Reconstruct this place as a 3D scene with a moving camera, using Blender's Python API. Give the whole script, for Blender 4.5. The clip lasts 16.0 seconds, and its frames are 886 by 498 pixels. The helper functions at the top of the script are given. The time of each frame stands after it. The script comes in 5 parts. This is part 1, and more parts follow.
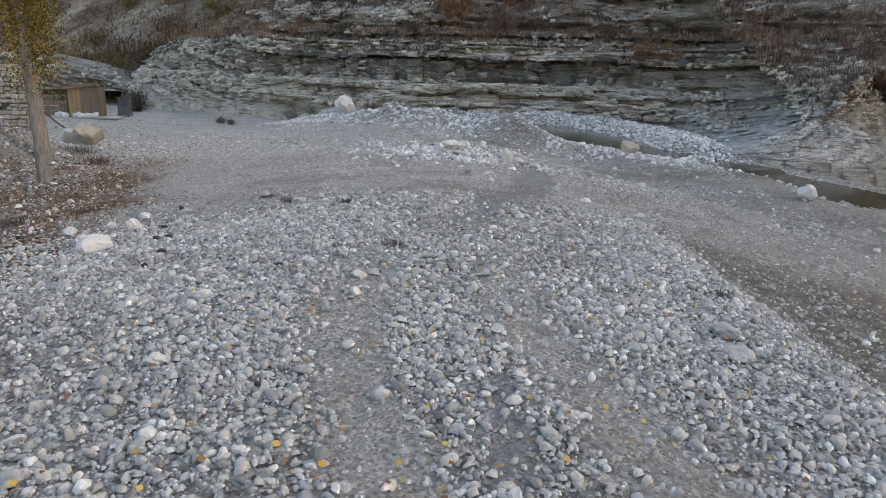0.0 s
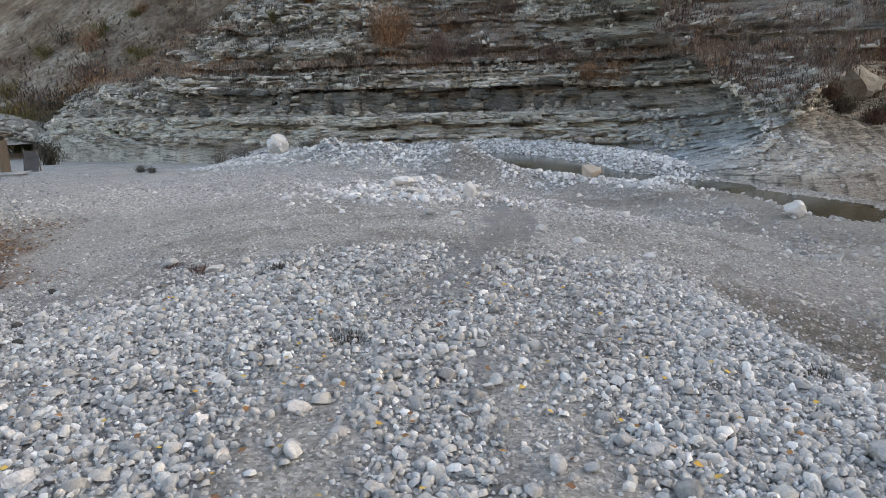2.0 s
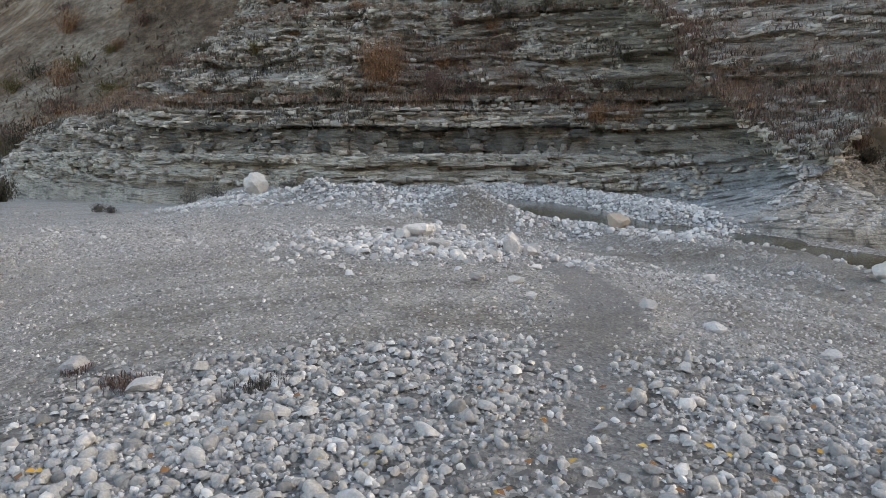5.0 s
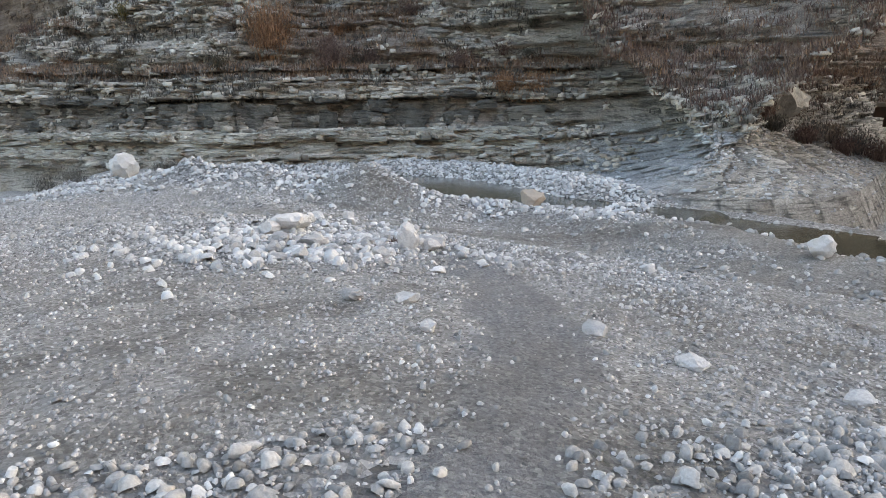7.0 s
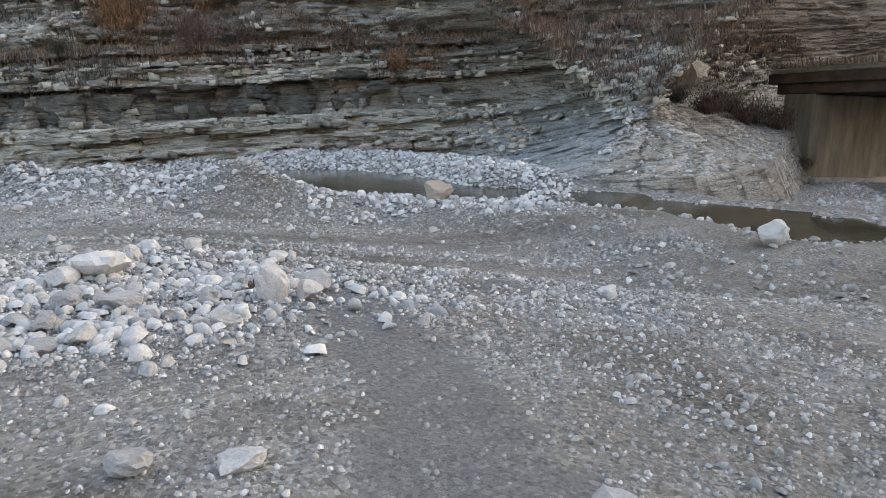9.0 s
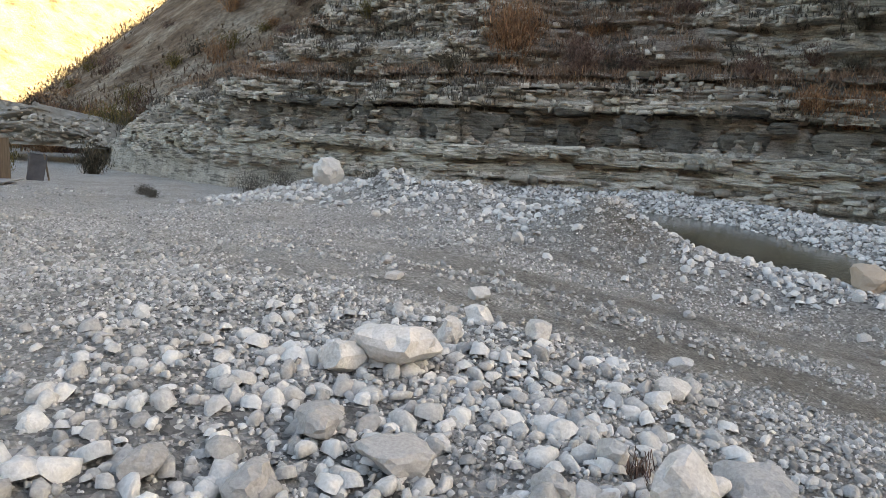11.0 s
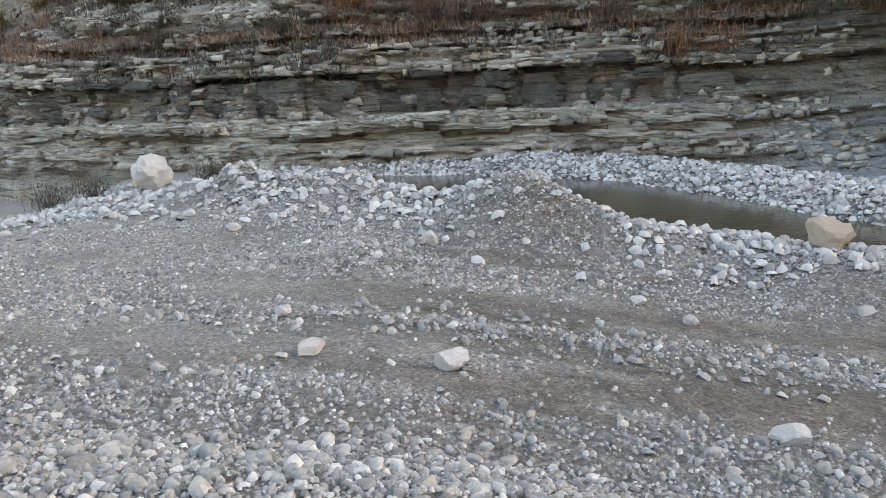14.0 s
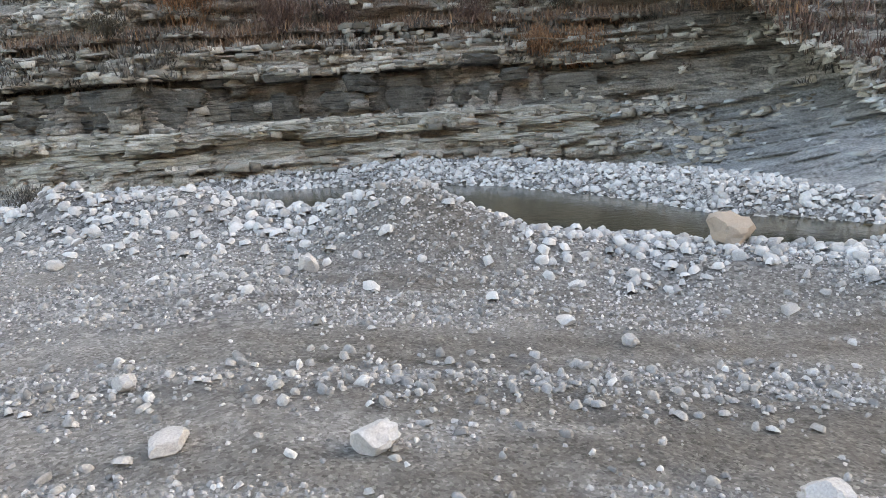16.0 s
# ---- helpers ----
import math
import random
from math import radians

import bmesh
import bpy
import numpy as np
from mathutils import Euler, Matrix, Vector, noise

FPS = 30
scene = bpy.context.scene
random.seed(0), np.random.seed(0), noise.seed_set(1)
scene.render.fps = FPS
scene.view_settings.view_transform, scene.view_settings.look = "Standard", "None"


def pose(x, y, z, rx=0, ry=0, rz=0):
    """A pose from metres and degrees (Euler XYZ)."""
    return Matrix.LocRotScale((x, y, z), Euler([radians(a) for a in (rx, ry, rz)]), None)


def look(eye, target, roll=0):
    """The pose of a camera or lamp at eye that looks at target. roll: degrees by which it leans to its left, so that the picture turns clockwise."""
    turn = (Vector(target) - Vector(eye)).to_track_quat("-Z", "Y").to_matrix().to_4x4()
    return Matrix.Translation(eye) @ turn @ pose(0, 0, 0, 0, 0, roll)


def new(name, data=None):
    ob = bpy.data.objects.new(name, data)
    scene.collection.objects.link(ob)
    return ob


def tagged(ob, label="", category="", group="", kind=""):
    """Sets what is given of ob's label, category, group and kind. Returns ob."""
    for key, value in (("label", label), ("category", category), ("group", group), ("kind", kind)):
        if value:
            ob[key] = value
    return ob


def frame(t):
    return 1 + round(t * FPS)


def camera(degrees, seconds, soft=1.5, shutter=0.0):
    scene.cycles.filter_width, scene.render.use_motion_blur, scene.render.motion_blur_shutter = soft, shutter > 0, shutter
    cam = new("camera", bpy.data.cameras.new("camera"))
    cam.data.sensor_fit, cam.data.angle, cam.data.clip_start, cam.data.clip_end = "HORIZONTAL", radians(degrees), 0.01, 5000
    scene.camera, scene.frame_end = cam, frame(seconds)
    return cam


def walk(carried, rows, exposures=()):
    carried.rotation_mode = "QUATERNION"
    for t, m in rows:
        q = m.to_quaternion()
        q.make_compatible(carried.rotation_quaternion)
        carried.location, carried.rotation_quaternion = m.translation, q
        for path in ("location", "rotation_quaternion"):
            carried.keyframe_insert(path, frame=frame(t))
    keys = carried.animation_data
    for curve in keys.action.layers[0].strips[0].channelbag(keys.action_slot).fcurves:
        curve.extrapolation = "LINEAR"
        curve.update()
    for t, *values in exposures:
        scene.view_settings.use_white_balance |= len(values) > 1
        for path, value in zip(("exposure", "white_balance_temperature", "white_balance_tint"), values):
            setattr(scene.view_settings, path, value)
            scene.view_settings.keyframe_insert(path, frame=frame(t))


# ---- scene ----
cam = camera(66.0, 16.0, soft=0.8)
PATH = [
    (0.0, (0.000, 0.078, 1.880), (0.010, 2.007, 1.352), 1.56),
    (0.5, (0.004, 0.677, 1.821), (0.130, 2.604, 1.303), -0.68),
    (1.0, (-0.037, 1.228, 1.788), (0.165, 3.170, 1.353), -2.66),
    (1.5, (-0.103, 1.781, 1.730), (0.108, 3.722, 1.294), -2.83),
    (2.0, (-0.205, 2.460, 1.661), (-0.037, 4.405, 1.225), -1.45),
    (2.5, (-0.310, 3.103, 1.547), (-0.231, 5.052, 1.107), 0.09),
    (3.0, (-0.461, 3.797, 1.415), (-0.626, 5.747, 1.006), 2.01),
    (3.5, (-0.656, 4.356, 1.395), (-1.022, 6.292, 1.056), 3.33),
    (4.0, (-0.769, 4.779, 1.425), (-1.065, 6.735, 1.128), 1.98),
    (4.5, (-0.727, 5.252, 1.404), (-0.790, 7.230, 1.113), 0.94),
    (5.0, (-0.744, 5.692, 1.350), (-0.500, 7.653, 1.044), -0.11),
    (7.5, (0.174, 8.334, 1.216), (0.801, 10.188, 0.803), -2.03),
    (8.0, (0.407, 8.885, 1.208), (1.198, 10.669, 0.770), -3.46),
    (10.5, (0.846, 12.233, 1.166), (1.063, 14.187, 0.800), 0.89),
    (11.0, (0.763, 12.940, 1.117), (0.578, 14.903, 0.783), 2.85),
    (11.5, (0.574, 13.554, 1.080), (0.292, 15.503, 0.734), 3.65),
    (12.0, (0.337, 14.144, 1.114), (0.120, 16.090, 0.711), 4.51),
    (12.5, (0.121, 14.721, 1.103), (-0.121, 16.660, 0.680), 5.18),
    (13.0, (-0.130, 15.099, 1.165), (-0.389, 17.033, 0.724), 4.55),
    (13.5, (-0.237, 15.356, 1.212), (-0.208, 17.306, 0.766), 0.71),
    (14.0, (-0.225, 15.711, 1.241), (0.057, 17.644, 0.813), -2.42),
    (14.5, (-0.258, 16.030, 1.246), (0.356, 17.879, 0.795), -3.48),
    (15.0, (-0.254, 16.329, 1.205), (0.623, 18.064, 0.735), -5.56),
    (15.5, (-0.205, 16.731, 1.157), (0.512, 18.545, 0.716), -4.44),
    (16.0, (-0.271, 17.104, 1.090), (0.406, 18.939, 0.671), -3.85),
]
walk(cam, [(t, look(eye, target, roll)) for t, eye, target, roll in PATH], [(0.0, 1.88, 8000, 10), (1.5, 2.1, 8000, 10), (2.5, 2.08, 8000, 10), (3.5, 1.8, 8700, 10), (5.0, 1.98, 8300, 10), (7.5, 2.3, 8000, 10), (8.0, 2.2, 8000, 10), (10.5, 2.1, 8300, 10), (11.0, 2.05, 8600, 10), (11.6, 1.68, 8600, 10), (12.0, 1.65, 8600, 10), (12.5, 1.88, 8600, 10), (13.5, 1.88, 8500, 10), (14.0, 2.3, 8500, 11), (14.5, 2.53, 8500, 12), (16.0, 2.5, 8500, 12)])

# ---- light: shaded valley under open sky, low sun on the far hillside only ----
SUN_EL, SUN_AZ = radians(24), radians(80)          # azimuth from +y towards +x
world = bpy.data.worlds.new("sky")
scene.world = world
world.use_nodes = True
wn = world.node_tree
sky = wn.nodes.new("ShaderNodeTexSky")
sky.sky_type, sky.sun_disc, sky.sun_elevation, sky.sun_rotation = "NISHITA", False, SUN_EL, SUN_AZ
sky.air_density, sky.dust_density, sky.ozone_density = 1.0, 2.5, 1.0
wn.nodes["Background"].inputs[1].default_value = 0.15
wn.links.new(sky.outputs[0], wn.nodes["Background"].inputs[0])
sun_dir = Vector((math.sin(SUN_AZ) * math.cos(SUN_EL), math.cos(SUN_AZ) * math.cos(SUN_EL), math.sin(SUN_EL)))
sun = new("sun", bpy.data.lights.new("sun", "SUN"))
sun.data.energy, sun.data.angle, sun.data.color = 5.0, radians(0.5), (1.0, 0.8, 0.52)
sun.matrix_world = look(sun_dir * 300, (0, 0, 0))

# ---- materials ----
class Mat:
    """A small node-tree writer for one material."""

    def __init__(self, name, rough=0.9, metal=0.0):
        self.m = bpy.data.materials.new(name)
        self.m.use_nodes = True
        self.t = self.m.node_tree
        self.b = self.t.nodes["Principled BSDF"]
        self.b.inputs["Roughness"].default_value = rough
        self.b.inputs["Metallic"].default_value = metal
        self.b.inputs["Specular IOR Level"].default_value = 0.25
        self.co = self.t.nodes.new("ShaderNodeTexCoord").outputs["Object"]
        self.pos = self.t.nodes.new("ShaderNodeNewGeometry").outputs["Position"]

    def node(self, kind, **props):
        n = self.t.nodes.new(kind)
        for k, v in props.items():
            if k in n.inputs:
                self.put(n.inputs[k], v)
        return n

    def put(self, socket, v):
        if isinstance(v, bpy.types.NodeSocket):
            self.t.links.new(v, socket)
        else:
            socket.default_value = v

    def noise(self, scale, detail=4, rough=0.6, co=None, stretch=None):
        co = co or self.pos
        if stretch:
            mp = self.node("ShaderNodeMapping", Vector=co, Scale=stretch)
            co = mp.outputs[0]
        n = self.node("ShaderNodeTexNoise", Vector=co, Scale=scale, Detail=detail, Roughness=rough)
        return n.outputs[0]

    def voronoi(self, scale, feature="F1", co=None, out="Distance"):
        n = self.t.nodes.new("ShaderNodeTexVoronoi")
        n.feature = feature
        self.put(n.inputs["Vector"], co or self.pos)
        n.inputs["Scale"].default_value = scale
        return n.outputs[out]

    def ramp(self, fac, stops):
        n = self.t.nodes.new("ShaderNodeValToRGB")
        while len(n.color_ramp.elements) < len(stops):
            n.color_ramp.elements.new(0.5)
        for e, (p, c) in zip(n.color_ramp.elements, stops):
            e.position = p
            e.color = (*c, 1) if len(c) == 3 else c
        self.put(n.inputs[0], fac)
        return n.outputs[0]

    def mix(self, fac, a, b, blend="MIX"):
        n = self.t.nodes.new("ShaderNodeMix")
        n.data_type, n.blend_type = "RGBA", blend
        self.put(n.inputs[0], fac)
        for s, v in ((n.inputs[6], a), (n.inputs[7], b)):
            self.put(s, (*v, 1) if isinstance(v, tuple) and len(v) == 3 else v)
        return n.outputs[2]

    def math(self, op, a, b=0.0):
        n = self.t.nodes.new("ShaderNodeMath")
        n.operation = op
        self.put(n.inputs[0], a)
        self.put(n.inputs[1], b)
        return n.outputs[0]

    def attr(self, name):
        n = self.t.nodes.new("ShaderNodeAttribute")
        n.attribute_name = name
        return n.outputs["Fac"]

    def island(self):
        return self.t.nodes.new("ShaderNodeNewGeometry").outputs["Random Per Island"]

    def object_random(self):
        return self.t.nodes.new("ShaderNodeObjectInfo").outputs["Random"]

    def bump(self, height, strength=0.5, distance=0.02):
        n = self.node("ShaderNodeBump", Height=height, Strength=strength, Distance=distance)
        self.t.links.new(n.outputs[0], self.b.inputs["Normal"])

    def color(self, c):
        self.put(self.b.inputs["Base Color"], (*c, 1) if isinstance(c, tuple) and len(c) == 3 else c)
        return self


def g(v, w=0.0):
    """A grey of that value, warmer by w."""
    return (v * (1 + w), v, v * (1 - w))


def stone_material(name, tones, rand, warm=None):
    m = Mat(name, 0.92)
    r = m.object_random() if rand == "object" else m.island()
    base = m.ramp(r, tones)
    dirt = m.noise(9, 5)
    c = m.mix(m.ramp(dirt, [(0.4, g(0)), (0.75, g(0.5))]), base, warm or (0.36, 0.345, 0.32))
    grain = m.noise(70, 3)
    c = m.mix(0.35, c, m.ramp(grain, [(0.25, g(0.3)), (0.8, g(0.95))]), "OVERLAY")
    m.color(c)
    m.bump(m.noise(35, 6), 0.5, 0.02)
    return m.m


TONES = [(0.0, (0.15, 0.151, 0.15)), (0.2, (0.27, 0.272, 0.27)), (0.55, (0.375, 0.379, 0.376)), (0.7, (0.39, 0.372, 0.345)), (0.88, (0.48, 0.482, 0.476)), (1.0, (0.7, 0.7, 0.685))]
rubble_mat = stone_material("river_stone", TONES, "island")
grit_mat = stone_material("grit", [(0.0, g(0.12)), (0.3, g(0.3, 0.01)), (0.75, g(0.42, 0.01)), (1.0, g(0.68, 0.01))], "island")
bar_mat = stone_material("clean_cobble", [(0.0, (0.27, 0.27, 0.27)), (0.4, (0.44, 0.443, 0.445)), (1.0, (0.66, 0.66, 0.655))], "island", (0.5, 0.49, 0.46))
boulder_mat = stone_material("limestone_boulder", [(0, g(0.5, 0.02)), (1, g(0.62, 0.03))], "object")
bigstone_mat = stone_material("pale_stone", [(0, g(0.3, 0.0)), (0.5, g(0.42, 0.01)), (1, g(0.56, 0.015))], "object")
brown_mat = stone_material("brown_stone", [(0, (0.36, 0.31, 0.26)), (1, (0.42, 0.36, 0.3))], "object", (0.3, 0.25, 0.2))
terrace_mat = stone_material("terrace_stone", [(0, (0.1, 0.095, 0.082)), (0.5, (0.22, 0.21, 0.18)), (1, (0.42, 0.4, 0.35))], "object", (0.13, 0.11, 0.08))
wallstone_mat = stone_material("wall_stone", [(0, (0.3, 0.26, 0.21)), (0.5, (0.4, 0.36, 0.3)), (1, (0.52, 0.48, 0.42))], "object", (0.25, 0.2, 0.15))
dark_stone_mat = stone_material("dark_clod", [(0, g(0.035)), (1, g(0.06, 0.1))], "object", (0.05, 0.045, 0.04))


def ground_material():
    m = Mat("gravel_ground", 0.95)
    fine = m.voronoi(30, out="Color")
    sep = m.node("ShaderNodeSeparateColor", Color=fine).outputs[0]
    mid = m.node("ShaderNodeSeparateColor", Color=m.voronoi(14, out="Color")).outputs[1]
    gravel = m.ramp(sep, [(0.0, g(0.09)), (0.4, g(0.25, 0.01)), (0.8, g(0.42, 0.01)), (1.0, g(0.7, 0.01))])
    gravel2 = m.ramp(mid, [(0.0, g(0.09, 0.01)), (0.45, g(0.25, 0.01)), (0.85, g(0.42, 0.01)), (1.0, g(0.7, 0.01))])
    gcol = m.mix(m.ramp(m.noise(2.2), [(0.4, g(0)), (0.6, g(1))]), gravel, gravel2)
    dust = m.ramp(m.noise(24, 6, 0.7), [(0.3, (0.36, 0.353, 0.33)), (0.7, (0.6, 0.588, 0.555))])
    peb = m.ramp(m.node('ShaderNodeSeparateColor', Color=m.voronoi(44, out='Color')).outputs[2], [(0.0, g(0.1)), (0.3, g(0.36)), (0.75, g(0.52)), (1.0, g(0.92))])
    dust = m.mix(0.65, dust, peb)
    dust = m.mix(m.ramp(m.noise(2.6, 7, 0.72), [(0.4, g(0.0)), (0.62, g(0.6))]), dust, m.mix(0.55, dust, (0.2, 0.185, 0.16)))
    c = m.mix(m.attr("dust"), gcol, dust)
    big = m.noise(0.35, 5)
    c = m.mix(m.ramp(big, [(0.42, g(0)), (0.66, g(0.55))]), c, m.mix(0.4, c, (0.27, 0.24, 0.2)))
    sand = m.ramp(m.noise(55, 4), [(0.3, (0.15, 0.157, 0.166)), (0.7, (0.31, 0.321, 0.334))])
    sand = m.mix(0.2, sand, peb)
    c = m.mix(m.attr("sand"), c, sand)
    litter = m.ramp(m.noise(30, 6, 0.7), [(0.3, (0.06, 0.04, 0.028)), (0.5, (0.15, 0.085, 0.05)), (0.72, (0.32, 0.24, 0.18))])
    c = m.mix(m.attr("litter"), c, litter)
    mud = m.ramp(m.noise(6, 6, 0.7), [(0.3, (0.07, 0.064, 0.054)), (0.7, (0.3, 0.282, 0.25))])
    mud = m.mix(0.55, mud, peb, 'OVERLAY')
    c = m.mix(m.attr("mud"), c, mud)
    m.color(c)
    h = m.math("ADD", m.math("MULTIPLY", m.math("SUBTRACT", 1.0, m.voronoi(38)), 0.35), m.math("MULTIPLY", m.math("SUBTRACT", 1.0, m.voronoi(14)), 0.5))
    h = m.math("ADD", h, m.noise(90, 4))
    m.bump(h, 1.0, 0.045)
    rough = m.math("SUBTRACT", 0.95, m.math("MULTIPLY", m.attr("mud"), 0.45))
    m.put(m.b.inputs["Roughness"], rough)
    return m.m


def cliff_material():
    m = Mat("bedded_rock", 0.9)
    strat = m.attr("bed")                        # 0 recessed shale .. 1 hard limestone bed; lowered in the recess as painted shade
    streak = m.noise(1.0, 8, 0.7, stretch=(0.8, 0.8, 7.0))
    patch = m.noise(0.45, 5, 0.6)
    hard = m.ramp(streak, [(0.25, (0.355, 0.332, 0.29)), (0.5, (0.56, 0.525, 0.465)), (0.75, (0.74, 0.7, 0.625))])
    soft = m.ramp(streak, [(0.25, (0.15, 0.134, 0.117)), (0.55, (0.345, 0.317, 0.28)), (0.8, (0.5, 0.462, 0.408))])
    c = m.mix(strat, soft, hard)
    c = m.mix(m.ramp(patch, [(0.42, g(0)), (0.7, g(0.5))]), c, m.mix(0.5, c, (0.1, 0.11, 0.085)))
    tan = m.noise(0.7, 5, 0.6)
    c = m.mix(m.ramp(tan, [(0.58, g(0)), (0.72, g(0.5))]), c, (0.34, 0.25, 0.16))
    grass = m.ramp(m.noise(7, 6, 0.75), [(0.3, (0.12, 0.095, 0.078)), (0.5, (0.26, 0.21, 0.175)), (0.75, (0.44, 0.385, 0.33))])
    c = m.mix(m.attr("grass"), c, grass)
    blue = m.ramp(m.noise(1.2, 6, 0.65, stretch=(1, 1, 5)), [(0.3, (0.2, 0.21, 0.215)), (0.55, (0.36, 0.375, 0.38)), (0.8, (0.52, 0.535, 0.535))])
    c = m.mix(m.attr("slab"), c, blue)
    # near-black dashes: shade in the gaps between beds, put into the colour
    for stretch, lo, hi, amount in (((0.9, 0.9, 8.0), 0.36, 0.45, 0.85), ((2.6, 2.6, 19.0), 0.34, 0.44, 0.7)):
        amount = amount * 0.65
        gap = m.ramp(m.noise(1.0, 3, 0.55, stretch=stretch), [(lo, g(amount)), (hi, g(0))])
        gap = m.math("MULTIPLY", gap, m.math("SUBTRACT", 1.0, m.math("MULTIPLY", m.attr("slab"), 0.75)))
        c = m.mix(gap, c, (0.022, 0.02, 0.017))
    # crease shade along the foot of each bed, also as colour
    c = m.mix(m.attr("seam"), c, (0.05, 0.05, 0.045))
    speck = m.noise(16, 5, 0.7)
    c = m.mix(0.5, c, m.ramp(speck, [(0.32, g(0.1)), (0.68, g(0.92))]), "OVERLAY")
    m.color(c)
    h = m.math("ADD", m.noise(9, 7, 0.7), m.math("MULTIPLY", m.noise(1.5, 6, 0.65, stretch=(1, 1, 12)), 1.2))
    m.bump(h, 0.9, 0.12)
    return m.m


def plain_material(name, dark, light, scale=8.0, rough=0.85, stretch=None, metal=0.0, bump=0.3, dist=0.01):
    m = Mat(name, rough, metal)
    co = m.co
    m.color(m.ramp(m.noise(scale, 6, 0.65, co=co, stretch=stretch), [(0.25, dark), (0.75, light)]))
    m.bump(m.noise(scale * 4, 5, co=co, stretch=stretch), bump, dist)
    return m.m


def leaf_material(name, tones, trans=0.25):
    m = Mat(name, 0.75)
    m.color(m.ramp(m.island(), tones))
    if trans:
        m.b.inputs["Subsurface Weight"].default_value = 0.0
        tr = m.t.nodes.new("ShaderNodeBsdfTranslucent")
        m.put(tr.inputs[0], m.ramp(m.island(), tones))
        ms = m.t.nodes.new("ShaderNodeMixShader")
        ms.inputs[0].default_value = trans
        m.t.links.new(m.b.outputs[0], ms.inputs[1])
        m.t.links.new(tr.outputs[0], ms.inputs[2])
        m.t.links.new(ms.outputs[0], m.t.nodes["Material Output"].inputs[0])
    return m.m


def water_material():
    m = Mat("stream_water", 0.06)
    m.color(m.ramp(m.noise(1.3, 5), [(0.35, (0.035, 0.034, 0.024)), (0.6, (0.075, 0.068, 0.045)), (0.75, (0.14, 0.1, 0.05))]))
    m.b.inputs["Specular IOR Level"].default_value = 0.5
    m.b.inputs["IOR"].default_value = 1.33
    m.bump(m.noise(7, 4, stretch=(1, 1, 1)), 0.25, 0.02)
    return m.m


ground_mat, cliff_mat, water_mat = ground_material(), cliff_material(), water_material()
bark_mat = plain_material("poplar_bark", (0.09, 0.082, 0.075), (0.34, 0.32, 0.295), 7, 0.9, (4, 4, 0.7), bump=0.7, dist=0.02)
twig_mat = leaf_material("bare_twigs", [(0, (0.07, 0.045, 0.038)), (0.6, (0.14, 0.09, 0.075)), (1, (0.24, 0.165, 0.135))], 0)
rust_mat = leaf_material("rust_brush", [(0, (0.12, 0.062, 0.038)), (0.5, (0.27, 0.15, 0.088)), (1, (0.44, 0.27, 0.16))], 0.1)
dark_brush_mat = leaf_material("dark_brush", [(0, (0.035, 0.032, 0.025)), (0.6, (0.08, 0.07, 0.05)), (1, (0.14, 0.12, 0.09))], 0)
olive_brush_mat = leaf_material("olive_brush", [(0, (0.05, 0.05, 0.02)), (0.5, (0.12, 0.1, 0.035)), (1, (0.24, 0.18, 0.06))], 0.15)
scrub_mat = leaf_material("grey_scrub", [(0, (0.05, 0.048, 0.042)), (0.6, (0.11, 0.1, 0.088)), (1, (0.19, 0.17, 0.15))], 0)
terrace_grass_mat = leaf_material("rusty_grass", [(0, (0.12, 0.075, 0.055)), (0.5, (0.22, 0.145, 0.105)), (0.85, (0.33, 0.23, 0.175)), (1, (0.42, 0.25, 0.12))], 0.1)
hill_scrub_mat = leaf_material("hill_scrub", [(0, (0.09, 0.065, 0.05)), (0.6, (0.17, 0.125, 0.095)), (1, (0.27, 0.21, 0.16))], 0)
grass_mat = leaf_material("dry_grass", [(0, (0.13, 0.09, 0.065)), (0.5, (0.25, 0.18, 0.135)), (1, (0.38, 0.3, 0.24))], 0.1)
poplar_leaf_mat = leaf_material("poplar_leaf", [(0, (0.06, 0.055, 0.02)), (0.5, (0.15, 0.12, 0.035)), (0.8, (0.34, 0.23, 0.05)), (1, (0.5, 0.32, 0.05))], 0.35)
fallen_mat = leaf_material("fallen_leaf", [(0, (0.45, 0.25, 0.05)), (0.3, (0.55, 0.38, 0.1)), (0.5, (0.3, 0.15, 0.06)), (1, (0.15, 0.08, 0.05))], 0)
wood_mat = plain_material("weathered_wood", (0.09, 0.068, 0.05), (0.26, 0.2, 0.15), 3, 0.85, (6, 6, 0.6), bump=0.5)
gold_wood_mat = plain_material("new_plank", (0.2, 0.13, 0.065), (0.4, 0.28, 0.15), 3, 0.8, (6, 6, 0.6), bump=0.4)
metal_mat = plain_material("dull_sheet_metal", (0.22, 0.22, 0.22), (0.45, 0.45, 0.44), 3, 0.5, metal=0.6, bump=0.1)
dark_metal_mat = plain_material("dark_sheet_metal", (0.05, 0.05, 0.055), (0.13, 0.13, 0.14), 3, 0.5, metal=0.3, bump=0.1)
concrete_mat = plain_material("stained_concrete", (0.09, 0.073, 0.055), (0.33, 0.29, 0.225), 0.6, 0.9, (2.2, 2.2, 0.5), bump=0.25, dist=0.02)
grey_concrete_mat = plain_material("grey_concrete", (0.22, 0.21, 0.19), (0.42, 0.41, 0.38), 1.4, 0.9, bump=0.25, dist=0.02)
deck_mat = plain_material("rusty_deck", (0.045, 0.033, 0.027), (0.15, 0.105, 0.08), 1.2, 0.9, bump=0.3, dist=0.02)
pale_rock_mat = plain_material("pale_outcrop", (0.17, 0.16, 0.14), (0.42, 0.4, 0.36), 1.4, 0.9, bump=0.8, dist=0.1)


